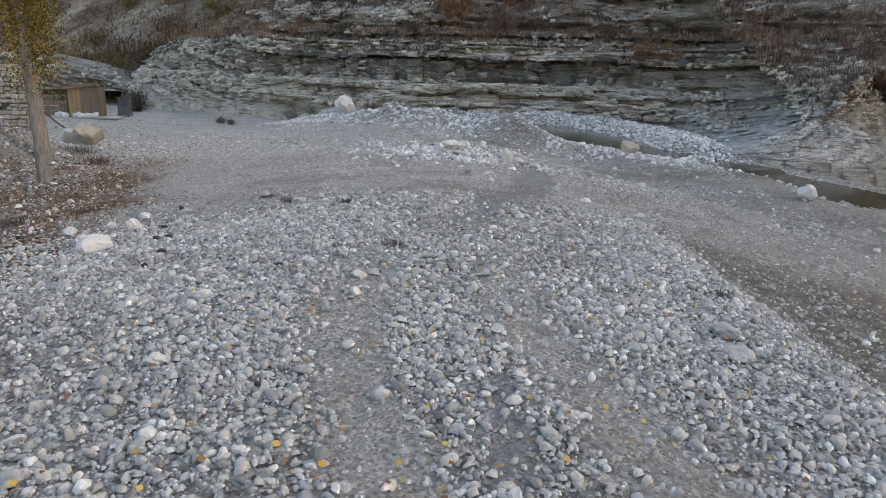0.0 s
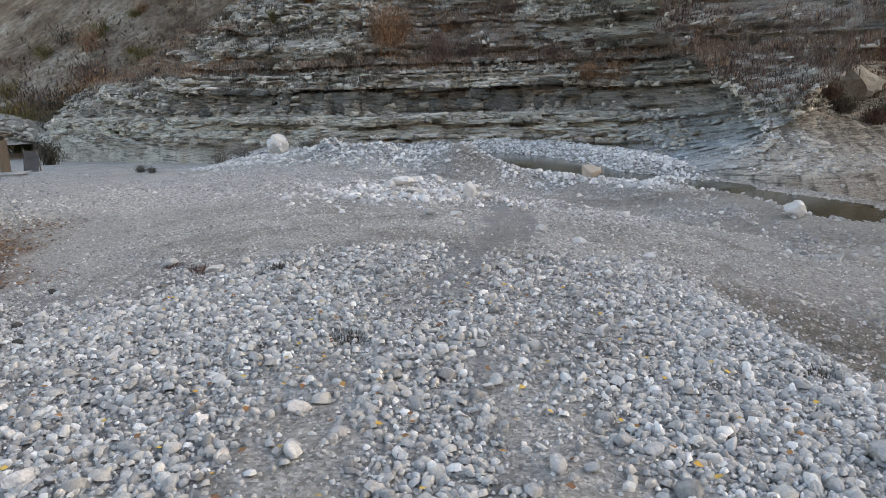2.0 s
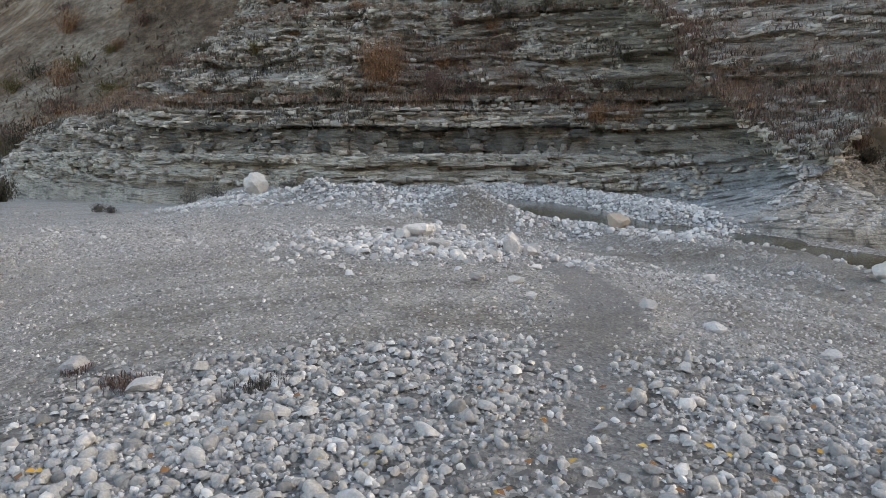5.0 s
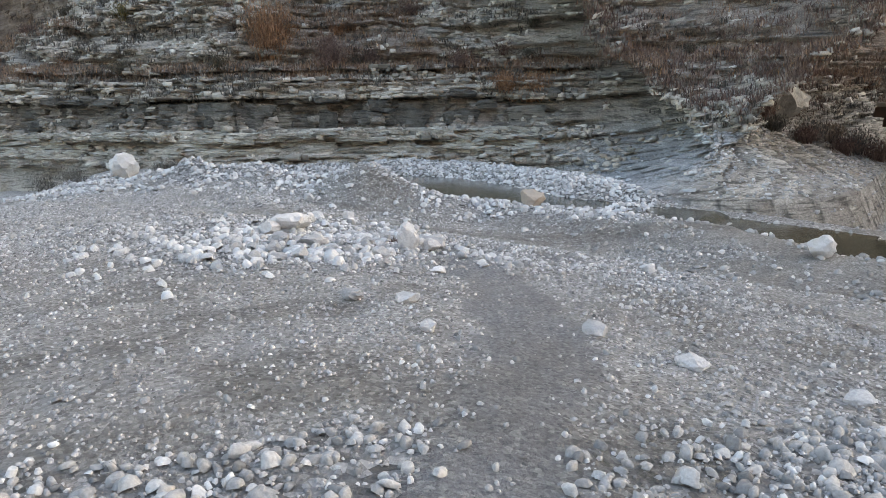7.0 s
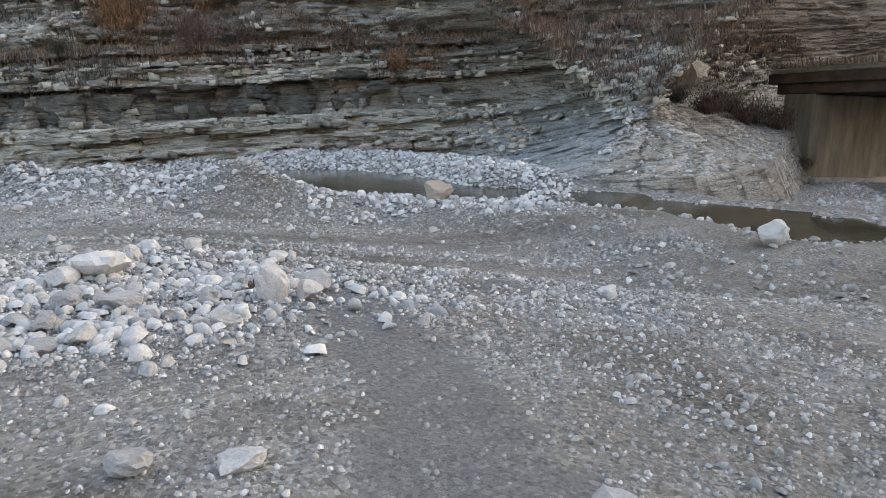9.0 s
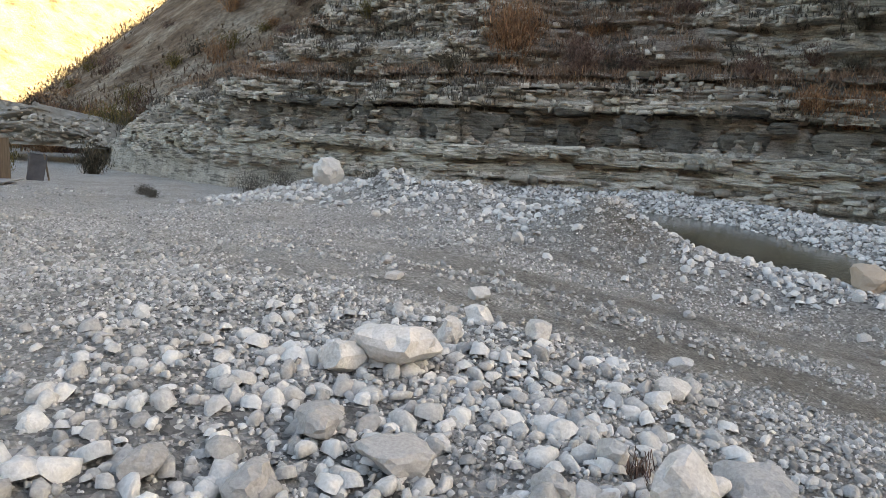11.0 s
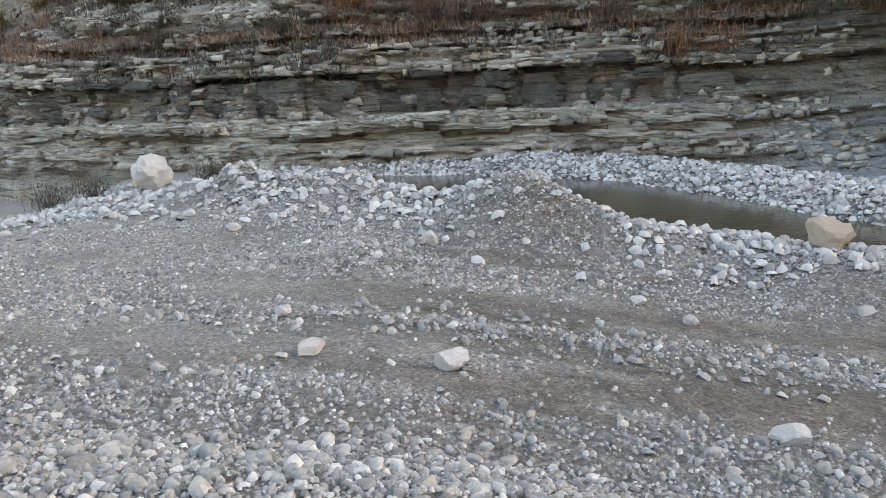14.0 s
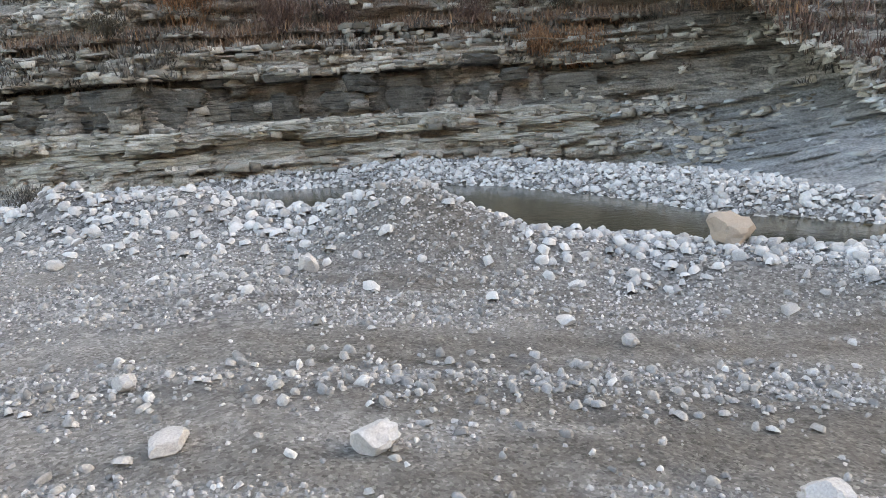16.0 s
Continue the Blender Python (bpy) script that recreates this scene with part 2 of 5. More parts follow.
def hill_material(name, tones):
    m = Mat(name, 0.95)
    c = m.ramp(m.noise(0.09, 8, 0.7), tones)
    c = m.mix(0.45, c, m.ramp(m.noise(0.9, 8, 0.8), [(0.38, g(0.02)), (0.62, g(0.98))]), "OVERLAY")
    m.color(c)
    m.bump(m.noise(0.6, 8, 0.7), 1.0, 1.5)
    return m.m


def bed_block_material():
    m = Mat("bed_block", 0.92)
    c = m.ramp(m.island(), [(0, (0.175, 0.165, 0.146)), (0.35, (0.36, 0.34, 0.3)), (0.7, (0.515, 0.487, 0.43)), (1, (0.67, 0.64, 0.575))])
    c = m.mix(m.ramp(m.noise(0.55, 5), [(0.4, g(0)), (0.62, g(0.75))]), c, m.mix(0.6, c, (0.07, 0.07, 0.055)))
    c = m.mix(m.ramp(m.noise(0.8, 4), [(0.58, g(0)), (0.7, g(0.5))]), c, (0.33, 0.25, 0.17))
    c = m.mix(0.4, c, m.ramp(m.noise(22, 5, 0.7), [(0.3, g(0.2)), (0.7, g(0.9))]), "OVERLAY")
    m.color(c)
    m.bump(m.noise(25, 6), 0.6, 0.04)
    return m.m


block_mat = bed_block_material()
def laminated_material(name, tones, seam, stain):
    """Thin-bedded rock: fine level laminae, lichen blotches, dark seams."""
    m = Mat(name, 0.92)
    c = m.ramp(m.object_random(), tones)
    lam = m.noise(1.0, 6, 0.7, stretch=(1.6, 1.6, 22.0))
    c = m.mix(0.75, c, m.ramp(lam, [(0.3, g(0.16)), (0.52, g(0.5)), (0.72, g(0.86))]), "OVERLAY")
    c = m.mix(m.ramp(m.noise(1.0, 4, 0.6, stretch=(1.1, 1.1, 13.0)), [(0.36, g(0.85)), (0.44, g(0))]), c, seam)
    c = m.mix(m.ramp(m.noise(2.6, 6, 0.7), [(0.45, g(0)), (0.68, g(0.7))]), c, stain)
    c = m.mix(0.4, c, m.ramp(m.noise(26, 5, 0.7), [(0.3, g(0.15)), (0.7, g(0.88))]), "OVERLAY")
    m.color(c)
    m.bump(m.math("ADD", m.math("MULTIPLY", lam, 1.4), m.noise(14, 6, 0.7)), 0.9, 0.09)
    return m.m


ledge_mat = laminated_material("ledge_block", [(0, (0.4, 0.385, 0.335)), (0.5, (0.52, 0.5, 0.44)), (1, (0.64, 0.615, 0.545))], (0.1, 0.093, 0.08), (0.3, 0.285, 0.24))
# dark tones carry the shade of the recess over the ledge
dark_block_mat = laminated_material("recess_shade_block", [(0, (0.09, 0.088, 0.08)), (0.6, (0.16, 0.156, 0.14)), (1, (0.27, 0.25, 0.21))], (0.02, 0.019, 0.017), (0.26, 0.255, 0.235))
slab_block_mat = stone_material("blue_grey_slab", [(0, (0.25, 0.27, 0.275)), (0.5, (0.42, 0.445, 0.45)), (1, (0.6, 0.625, 0.63))], "island", (0.22, 0.23, 0.22))
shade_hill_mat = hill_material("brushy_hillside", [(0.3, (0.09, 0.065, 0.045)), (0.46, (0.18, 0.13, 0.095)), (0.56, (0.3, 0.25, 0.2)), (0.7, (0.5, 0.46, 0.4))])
sun_hill_mat = hill_material("dry_grass_hillside", [(0.3, (0.1, 0.085, 0.045)), (0.45, (0.26, 0.23, 0.155)), (0.7, (0.42, 0.385, 0.29))])


# ---- mesh helpers ----
def mesh_object(name, verts, faces, material, smooth=False, parent=None):
    me = bpy.data.meshes.new(name)
    if isinstance(faces, np.ndarray):
        n, k = faces.shape
        me.vertices.add(len(verts))
        me.vertices.foreach_set("co", np.ascontiguousarray(verts, dtype=np.float32).ravel())
        me.loops.add(n * k)
        me.loops.foreach_set("vertex_index", np.ascontiguousarray(faces, dtype=np.int32).ravel())
        me.polygons.add(n)
        me.polygons.foreach_set("loop_start", np.arange(0, n * k, k, dtype=np.int32))
        me.update(calc_edges=True)
    else:
        me.from_pydata([tuple(v) for v in verts], [], faces)
        me.update()
    if smooth:
        me.polygons.foreach_set("use_smooth", [True] * len(me.polygons))
    me.materials.append(material)
    ob = new(name, me)
    if parent:
        ob.parent = parent
    return ob


def part(name, bm, material, parent, label=""):
    me = bpy.data.meshes.new(name)
    bm.normal_update()
    bm.to_mesh(me)
    bm.free()
    me.materials.append(material)
    ob = new(name, me)
    ob.parent = parent
    return tagged(ob, label)


def thing(name, place, label, category, group="", rz=0):
    ob = new(name)
    ob.matrix_basis = pose(*place, 0, 0, rz)
    return tagged(ob, label, category, group)


def box(bm, size, at, bevel=0.01, rot=(0, 0, 0), jitter=0.0):
    """A bevelled box added to bm, in the thing's own space."""
    r = bmesh.ops.create_cube(bm, size=1, matrix=pose(*at, *rot) @ Matrix.Diagonal((*size, 1)))
    if jitter:
        for v in r["verts"]:
            v.co += Vector([random.uniform(-jitter, jitter) for _ in range(3)])
    if bevel:
        edges = list({e for v in r["verts"] for e in v.link_edges})
        bmesh.ops.bevel(bm, geom=edges, offset=bevel, segments=1, affect="EDGES", profile=0.5)
    return bm


def boxed(name, size, at, material, parent, bevel=0.01, rot=(0, 0, 0), jitter=0.0, label=""):
    return part(name, box(bmesh.new(), size, at, bevel, rot, jitter), material, parent, label)


def smooth01(a, b, v):
    t = np.clip((v - a) / (b - a), 0, 1)
    return t * t * (3 - 2 * t)


def softplus(v, k=0.5):
    return k * np.log1p(np.exp(np.clip(v / k, -30, 30)))


class Lattice:
    """Fast value noise on arrays, seeded."""

    def __init__(self, seed):
        self.v = np.random.RandomState(seed).rand(256, 256)

    def at(self, x, y):
        xi, yi = np.floor(x).astype(int), np.floor(y).astype(int)
        fx, fy = x - xi, y - yi
        fx, fy = fx * fx * (3 - 2 * fx), fy * fy * (3 - 2 * fy)
        a, b = self.v[xi % 256, yi % 256], self.v[(xi + 1) % 256, yi % 256]
        c, d = self.v[xi % 256, (yi + 1) % 256], self.v[(xi + 1) % 256, (yi + 1) % 256]
        return (a * (1 - fx) + b * fx) * (1 - fy) + (c * (1 - fx) + d * fx) * fy - 0.5

    def fbm(self, x, y, octaves=4, gain=0.5):
        s, a = 0.0, 1.0
        for k in range(octaves):
            s = s + a * self.at(x * 2 ** k + 17 * k, y * 2 ** k + 31 * k)
            a *= gain
        return s


N1, N2, N3 = Lattice(11), Lattice(12), Lattice(13)

# ---- the lie of the land ----
STREAM = np.array([(-3.5, 34.9), (-2.4, 34.6), (-1, 34.1), (2.7, 32.7), (5.0, 30.9), (6.6, 28.3), (7.5, 26.4), (9.6, 23.9), (11.3, 21.4), (12.0, 19.0), (14.5, 17.6), (20, 20), (28, 26), (48, 26)], float)
STREAM_HALF = np.array([0.3, 0.6, 1.1, 1.6, 1.75, 1.4, 0.95, 0.7, 0.7, 0.95, 1.1, 1.3, 1.5, 2.0])


def stream_at(x, y):
    """Distance to the stream's middle line, in half widths and in metres."""
    best, half = np.full(np.shape(x), 1e9), np.ones(np.shape(x))
    for (ax, ay), (bx, by), wa, wb in zip(STREAM[:-1], STREAM[1:], STREAM_HALF[:-1], STREAM_HALF[1:]):
        dx, dy = bx - ax, by - ay
        t = np.clip(((x - ax) * dx + (y - ay) * dy) / (dx * dx + dy * dy), 0, 1)
        d = np.hypot(x - ax - t * dx, y - ay - t * dy)
        closer = d < best
        best, half = np.where(closer, d, best), np.where(closer, wa + t * (wb - wa), half)
    return best / half, best


def water_z(y, x=0.0):
    z = np.clip(-1.62 + 0.052 * (y - 17.5), -1.9, -0.74)
    return np.where(np.asarray(x) > 10.5, np.minimum(z, np.maximum(-1.5 - 0.12 * (np.asarray(x) - 11.0), -4.2)), z)


def berm_line(x):
    return 28.3 - 0.62 * x


def bump_at(x, y, cx, cy, r, h):
    return h * np.exp(-((x - cx) ** 2 + (y - cy) ** 2) / (r * r))


def land(x, y):
    """Height of the ground."""
    crown = -0.05 - 0.17 * softplus(x - 0.8) - np.minimum(0.13 * softplus(-x - 1.5), 0.55)
    crown = np.maximum(crown, -1.5)
    crown = crown - 0.35 * smooth01(3.0, 4.4, x) * (1 - smooth01(8.5, 12, y))
    road = np.maximum(-0.62 - 0.15 * np.maximum(x, 0), -1.6)
    crest = 17.4 - 0.4 * np.clip(x, -9, 8)
    wide = 2.0 + 4.0 * smooth01(-2.5, -8, x)
    t = smooth01(0, 1, (y - crest + (wide - 2.0) * 0.7) / wide)
    z = crown * (1 - t) + road * t
    z = z - 0.06 * np.exp(-((y - crest + 1.0) / 1.5) ** 2)
    # the yard falls away towards the side valley, the shore towards the bridge
    z = z - 0.04 * np.clip(y - 18, 0, 34) * smooth01(-2.5, -9, x)
    z = z - 0.12 * np.clip(x - 11.5, 0, 22)
    # rubble hill beside the poplars
    z = z + smooth01(-8.6, -14.5, x - 0.1 * (y - 14)) * (2.5 + 1.2 * N1.fbm(x * 0.3, y * 0.3, 3)) * smooth01(19.5, 15.5, y)
    # spoil heaps between track and stream
    by = berm_line(x)
    inside = smooth01(-8.5, -5.5, x) * (1 - smooth01(8.5, 10.5, x))
    d = y - by
    low = water_z(y, x) + 0.16
    z = np.where(d > 0, z * (1 - smooth01(0.4, 2.8, d) * inside) + low * smooth01(0.4, 2.8, d) * inside, z)
    ridge = np.exp(-((d - 0.2) / 1.25) ** 2) * inside
    z = z + ridge * (0.42 - 0.2 * smooth01(3.4, 5.4, x) - 0.2 * smooth01(-3.2, -4.5, x) + 0.3 * N2.fbm(x * 0.55, y * 0.55, 3))
    z = z + bump_at(x, y, 2.6, 26.0, 1.1, 0.8) + bump_at(x, y, 4.3, 25.0, 0.9, 0.25) + bump_at(x, y, -2.3, 29.8, 0.6, 0.4) + bump_at(x, y, -0.6, 28.6, 1.0, 0.15) + bump_at(x, y, 9.0, 23.2, 0.9, 0.4) + bump_at(x, y, -4.6, 32.6, 1.2, 0.02)
    # stream bed and the pale gravel bar beyond it
    q, dist = stream_at(x, y)
    bar = (water_z(y, x) + 0.32) - z
    z = z + bar * smooth01(1.0, 2.2, q) * (1 - smooth01(3.5, 5.5, dist)) * ((y > 25) & (d > 2.2) & (x > 0))
    floor = water_z(y, x) + 0.1 + 0.12 * smooth01(1.3, 2.6, q)
    near = (1 - smooth01(2.6, 4.6, dist)) * smooth01(3.5, 6.0, x)
    z = z + np.maximum(floor - z, 0) * near
    bed = 1 - smooth01(0.65, 1.9, q)
    z = z * (1 - bed) + (water_z(y, x) - 0.22) * bed
    # far ground falls and rises gently
    far = smooth01(40, 200, np.hypot(x, y - 15))
    z = z + far * -0.5
    rough = 0.05 * N1.fbm(x * 1.1, y * 1.1, 3) + 0.03 * N3.fbm(x * 4, y * 4, 3)
    wet = 1 - smooth01(0.9, 1.3, q)
    return z + rough * (1 - wet)


ROAD = np.array([(30, 12), (9, 18.6), (4, 20.5), (1, 21.3), (-2, 22.4), (-5, 25), (-9, 29.5), (-14, 34.0), (-24, 42)], float)


def road_offset(x, y):
    """Distance from the lower road's middle line, positive towards the stream."""
    best, side = np.full(np.shape(x), 1e9), np.zeros(np.shape(x))
    for (ax, ay), (bx, by) in zip(ROAD[:-1], ROAD[1:]):
        dx, dy = bx - ax, by - ay
        t = np.clip(((x - ax) * dx + (y - ay) * dy) / (dx * dx + dy * dy), 0, 1)
        d = np.hypot(x - ax - t * dx, y - ay - t * dy)
        closer = d < best
        best, side = np.where(closer, d, best), np.where(closer, np.sign(dy * (x - ax) - dx * (y - ay)), side)
    return best * side


def ruts(x, y):
    """Wheel tracks of the lower road, ground to dust: 0..1."""
    u = road_offset(x, y) + 0.45 * N2.fbm(x * 0.35, y * 0.35, 3)
    return np.maximum(np.exp(-((u + 1.05) / 0.6) ** 2), np.exp(-((u - 0.9) / 0.45) ** 2))


def wet_streaks(x, y):
    """Long dark damp streaks and tyre scars along the lower road: 0..1."""
    u, v = (y + 0.36 * x) * 0.94, (x - 0.36 * y) * 0.94
    a = smooth01(0.1, 0.28, N1.fbm(u * 2.3 + 3, v * 0.28, 4))
    c = smooth01(0.16, 0.3, N3.fbm(u * 6 + 3, v * 0.5, 3)) * 0.7
    return np.maximum(a, c)


def tracks_near(x, y):
    """Bare wheel tracks on the rubble crown: 0..1."""
    left = -0.2 - 0.26 * np.clip(y - 2.8, -1, 2.0)
    right = 1.3 - 0.26 * np.clip(y - 2.9, -1, 2.5)
    s = np.exp(-((x - left) / 0.32) ** 4) + np.exp(-((x - right) / 0.36) ** 4)
    return np.clip(s, 0, 1) * (1 - smooth01(5, 9, y))


def sand_patch(x, y):
    """The strip of spilt grey sand."""
    mid = np.interp(y, [8.3, 10, 11.5, 13, 15.4], [0.4, 0.7, 1.45, 1.85, 2.0])
    half = np.interp(y, [8.2, 8.8, 10, 11.8, 12.6, 13.4, 14.6, 15.3, 15.5], [0.0, 0.22, 0.24, 0.4, 0.42, 0.3, 0.42, 0.42, 0.0])
    e = 0.3 * N2.fbm(x * 2.5, y * 2.5, 4)
    a = 1 - smooth01(-0.1, 0.12, np.abs(x - mid) - half + e)
    return np.maximum(a, 1 - smooth01(0.7, 1.0, np.hypot((x - 3.5) / 0.55, (y - 15.6) / 0.3) + e))


def dusty_zone(x, y):
    """Where wheels and feet have ground the yard to dust: 0..1."""
    w = 0.5 * N2.fbm(x * 0.8, y * 0.8, 3)
    edge = 10.0 - 0.12 * x + w
    mid = smooth01(0.0, 0.9, y - edge) * (1 - smooth01(13.2, 14.4, y + w - 0.15 * np.abs(x - 0.6))) * (1 - 0.55 * smooth01(2.0, 3.2, x))
    lane = np.exp(-((x + 1.75 + 0.08 * (y - 14)) / 0.85) ** 2) * smooth01(10.0, 11.5, y) * (1 - smooth01(16.2, 17.0, y + w))
    yard = smooth01(-2.2, -3.6, x + w) * smooth01(8.8, 10.6, y)
    return np.maximum.reduce([mid, lane, yard])


def damp_road(x, y):
    """The long puddled rut of the lower road and the dark scars beside it: 0..1."""
    e = 0.25 * N3.fbm(x * 1.3, y * 2.6, 3)
    rut = np.exp(-((y - np.interp(x, [0.0, 1.2, 3.5, 6.0, 9.0], [22.45, 22.3, 21.85, 21.3, 20.9]) + e) / 0.36) ** 2) * smooth01(-0.4, 0.5, x)
    rim = np.exp(-((y - 22.0 + 0.16 * x + 0.6 * e) / 0.13) ** 2) * smooth01(-0.3, 0.2, x) * (1 - smooth01(1.5, 2.3, x))
    scar = np.exp(-((y - 20.15 + 0.22 * x + 0.5 * e) / 0.13) ** 2) * smooth01(0.2, 0.6, x) * (1 - smooth01(1.1, 1.6, x))
    low = np.exp(-((y - 20.2 + 0.36 * (x - 3.2) + e) / 0.4) ** 2) * smooth01(2.2, 3.4, x) * 0.55
    return np.clip(np.maximum.reduce([rut * 0.8, rim, scar, low]), 0, 1)


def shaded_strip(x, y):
    """The brown earth strip below the rubble crown, its shade painted in with the brown: 0..1."""
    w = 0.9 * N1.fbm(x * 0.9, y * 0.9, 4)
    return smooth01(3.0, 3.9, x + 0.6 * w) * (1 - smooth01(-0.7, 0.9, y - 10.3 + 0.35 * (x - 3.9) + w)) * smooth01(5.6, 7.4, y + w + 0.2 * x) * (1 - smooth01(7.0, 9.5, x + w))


def bare_earth(x, y):
    """Damp brown earth showing through the dust, and the strip with painted shade: 0..1."""
    yard = 0.6 * dusty_zone(x, y) * smooth01(0.05, 0.35, N1.fbm(x * 0.7 + 9, y * 1.5, 4)) * (1 - 0.6 * smooth01(-3, -5, x))
    weedy = bump_at(x, y, 1.5, 10.0, 0.65, 1.0) * smooth01(-0.25, 0.1, N3.fbm(x * 2, y * 2, 3))
    slope = 0.8 * smooth01(2.4, 3.4, x) * smooth01(8.5, 10.0, y) * (1 - smooth01(14, 17, y)) * smooth01(-0.1, 0.3, N2.fbm(x * 0.9, y * 0.9, 4))
    return np.clip(np.maximum.reduce([yard, 0.85 * weedy, slope, damp_road(x, y), shaded_strip(x, y)]), 0, 1)


def litter_zone(x, y):
    return smooth01(-3.9, -5.4, x + 0.25 * (y - 9) + 0.9 * N1.fbm(x * 0.8, y * 0.8, 3)) * smooth01(19, 14, y)


# ---- ground: one sheet, fine near the path, reaching the horizon ----
def spread(lo, hi, step, reach, grow=1.18):
    near = list(np.arange(lo, hi + step / 2, step))
    left, right, d = [], [], step
    while (lo - (left[-1] if left else lo)) < reach:
        d *= grow
        left.append((left[-1] if left else lo) - d)
    d = step
    while ((right[-1] if right else hi) - hi) < reach:
        d *= grow
        right.append((right[-1] if right else hi) + d)
    return np.array(left[::-1] + near + right)


def grid_faces(nu, nv):
    i = np.arange(nu * nv).reshape(nu, nv)
    return np.stack([i[:-1, :-1], i[1:, :-1], i[1:, 1:], i[:-1, 1:]], -1).reshape(-1, 4)


def add_attribute(ob, name, values):
    a = ob.data.attributes.new(name, "FLOAT", "POINT")
    a.data.foreach_set("value", np.ascontiguousarray(values, dtype=np.float32).ravel())


gx, gy = spread(-9, 13, 0.09, 900), spread(0, 36, 0.09, 900)
GX, GY = np.meshgrid(gx, gy, indexing="ij")
GZ = land(GX, GY)
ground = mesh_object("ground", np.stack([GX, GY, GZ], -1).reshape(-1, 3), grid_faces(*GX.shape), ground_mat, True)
tagged(ground, "pale grey gravel and rubble riverbed ground with dusty tracks", "ground", kind="structure")
RUT, SAND, LITTER = ruts(GX, GY), sand_patch(GX, GY), litter_zone(GX, GY)
ROADY = smooth01(1.2, 2.4, GY - (17.4 - 0.4 * GX)) * (1 - smooth01(-1.8, -0.8, GY - berm_line(GX)))
LEFTROAD = smooth01(-2.5, -4.0, GX) * smooth01(8.5, 11.5, GY) * (1 - smooth01(30, 33, GY)) * (1 - LITTER)
MIDBARE = np.exp(-(((GX + 0.5) / 3.2) ** 2 + ((GY - 12.2) / 2.2) ** 2))
RIGHTBARE = smooth01(2.3, 3.4, GX) * smooth01(8.5, 10.0, GY) * (1 - smooth01(14, 17, GY))
SHADED = shaded_strip(GX, GY)
blot = N2.fbm(GX * 0.9, GY * 0.9, 4)
add_attribute(ground, "dust", np.clip(np.maximum.reduce([ROADY * (0.35 + 0.6 * RUT), LEFTROAD * 0.85, MIDBARE * 0.5, dusty_zone(GX, GY) * 0.85, RIGHTBARE * 0.5, tracks_near(GX, GY) * 0.9]) + blot * 0.5, 0, 1))
add_attribute(ground, "sand", SAND)
# leaf litter, plus the brown strip whose shade is held in the colour
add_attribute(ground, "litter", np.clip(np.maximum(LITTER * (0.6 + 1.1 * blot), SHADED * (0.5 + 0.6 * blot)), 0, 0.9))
q, dist = stream_at(GX, GY)
stain = smooth01(0.1, 0.45, N1.fbm(GX * 0.6 + 40, GY * 1.6, 4))
add_attribute(ground, "mud", np.clip(np.maximum.reduce([ROADY * np.maximum(0.75 * wet_streaks(GX, GY), 0.4 * RUT * stain) * smooth01(-4, 2.5, GX), 0.85 * bare_earth(GX, GY), ROADY * 0.4 * smooth01(0.5, 4.0, GX), 0.75 * bump_at(GX, GY, 2.7, 25.6, 1.6, 1.0), 0.8 * bump_at(GX, GY, 9.0, 23.0, 1.2, 1.0), 0.6 * bump_at(GX, GY, -7.5, 31.0, 0.9, 1.0), 0.75 * np.exp(-((GY - 18.2 + 0.4 * GX) / 0.55) ** 2) * smooth01(-3, -1, GX) * (1 - smooth01(1.2, 2.2, GX)) * smooth01(-0.2, 0.2, N3.fbm(GX * 1.5, GY * 1.5, 3)), (1 - smooth01(1.0, 1.5, q)) * 0.8,
                                     MIDBARE * smooth01(0.02, 0.35, N3.fbm(GX * 0.9, GY * 1.6, 4)) * 0.6]), 0, 0.9))

# ---- stream ----
def ribbon(line, halfs, n=160):
    t = np.linspace(0, 1, len(line))
    u = np.linspace(0, 1, n)
    cx, cy, hw = (np.interp(u, t, v) for v in (line[:, 0], line[:, 1], halfs))
    for _ in range(12):
        cx[1:-1], cy[1:-1] = (cx[:-2] + 2 * cx[1:-1] + cx[2:]) / 4, (cy[:-2] + 2 * cy[1:-1] + cy[2:]) / 4
    tx, ty = np.gradient(cx), np.gradient(cy)
    ln = np.hypot(tx, ty)
    nx, ny = -ty / ln, tx / ln
    k = np.linspace(-1.9, 1.9, 13)
    X = cx[:, None] + nx[:, None] * hw[:, None] * k
    Y = cy[:, None] + ny[:, None] * hw[:, None] * k
    Z = np.repeat(water_z(cy, cx)[:, None], len(k), 1)
    return np.stack([X, Y, Z], -1).reshape(-1, 3), grid_faces(n, len(k))


water = mesh_object("water", *ribbon(STREAM, STREAM_HALF), water_mat, True)
tagged(water, "shallow murky greenish brown stream over pebbles", "stream", kind="structure")


# ---- the bedded cliff across the stream ----
FOOT = np.array([(-70, 250), (-45, 140), (-29.5, 68), (-26, 56.5), (-22.5, 51.5), (-12, 41.2), (-2, 36.2), (4, 35.6), (8.2, 34.8), (11.0, 33.6), (11.3, 31), (10.6, 28), (10.6, 25.6), (12.6, 23.6), (16, 23.6), (21, 27.5), (27, 32.5), (36, 33), (60, 28), (120, 0), (260, -80)], float)
MAIN = np.array([(-0.9, -4.0), (0, -0.75), (0.3, 0.55), (0.45, 0.75), (0.8, 0.82), (0.9, 1.9), (1.05, 2.15), (1.5, 2.95), (2.1, 3.25), (3.5, 3.8), (5.0, 5.6), (7.6, 8.2), (8.6, 8.5), (12.5, 13), (24, 24), (60, 80), (140, 190)])
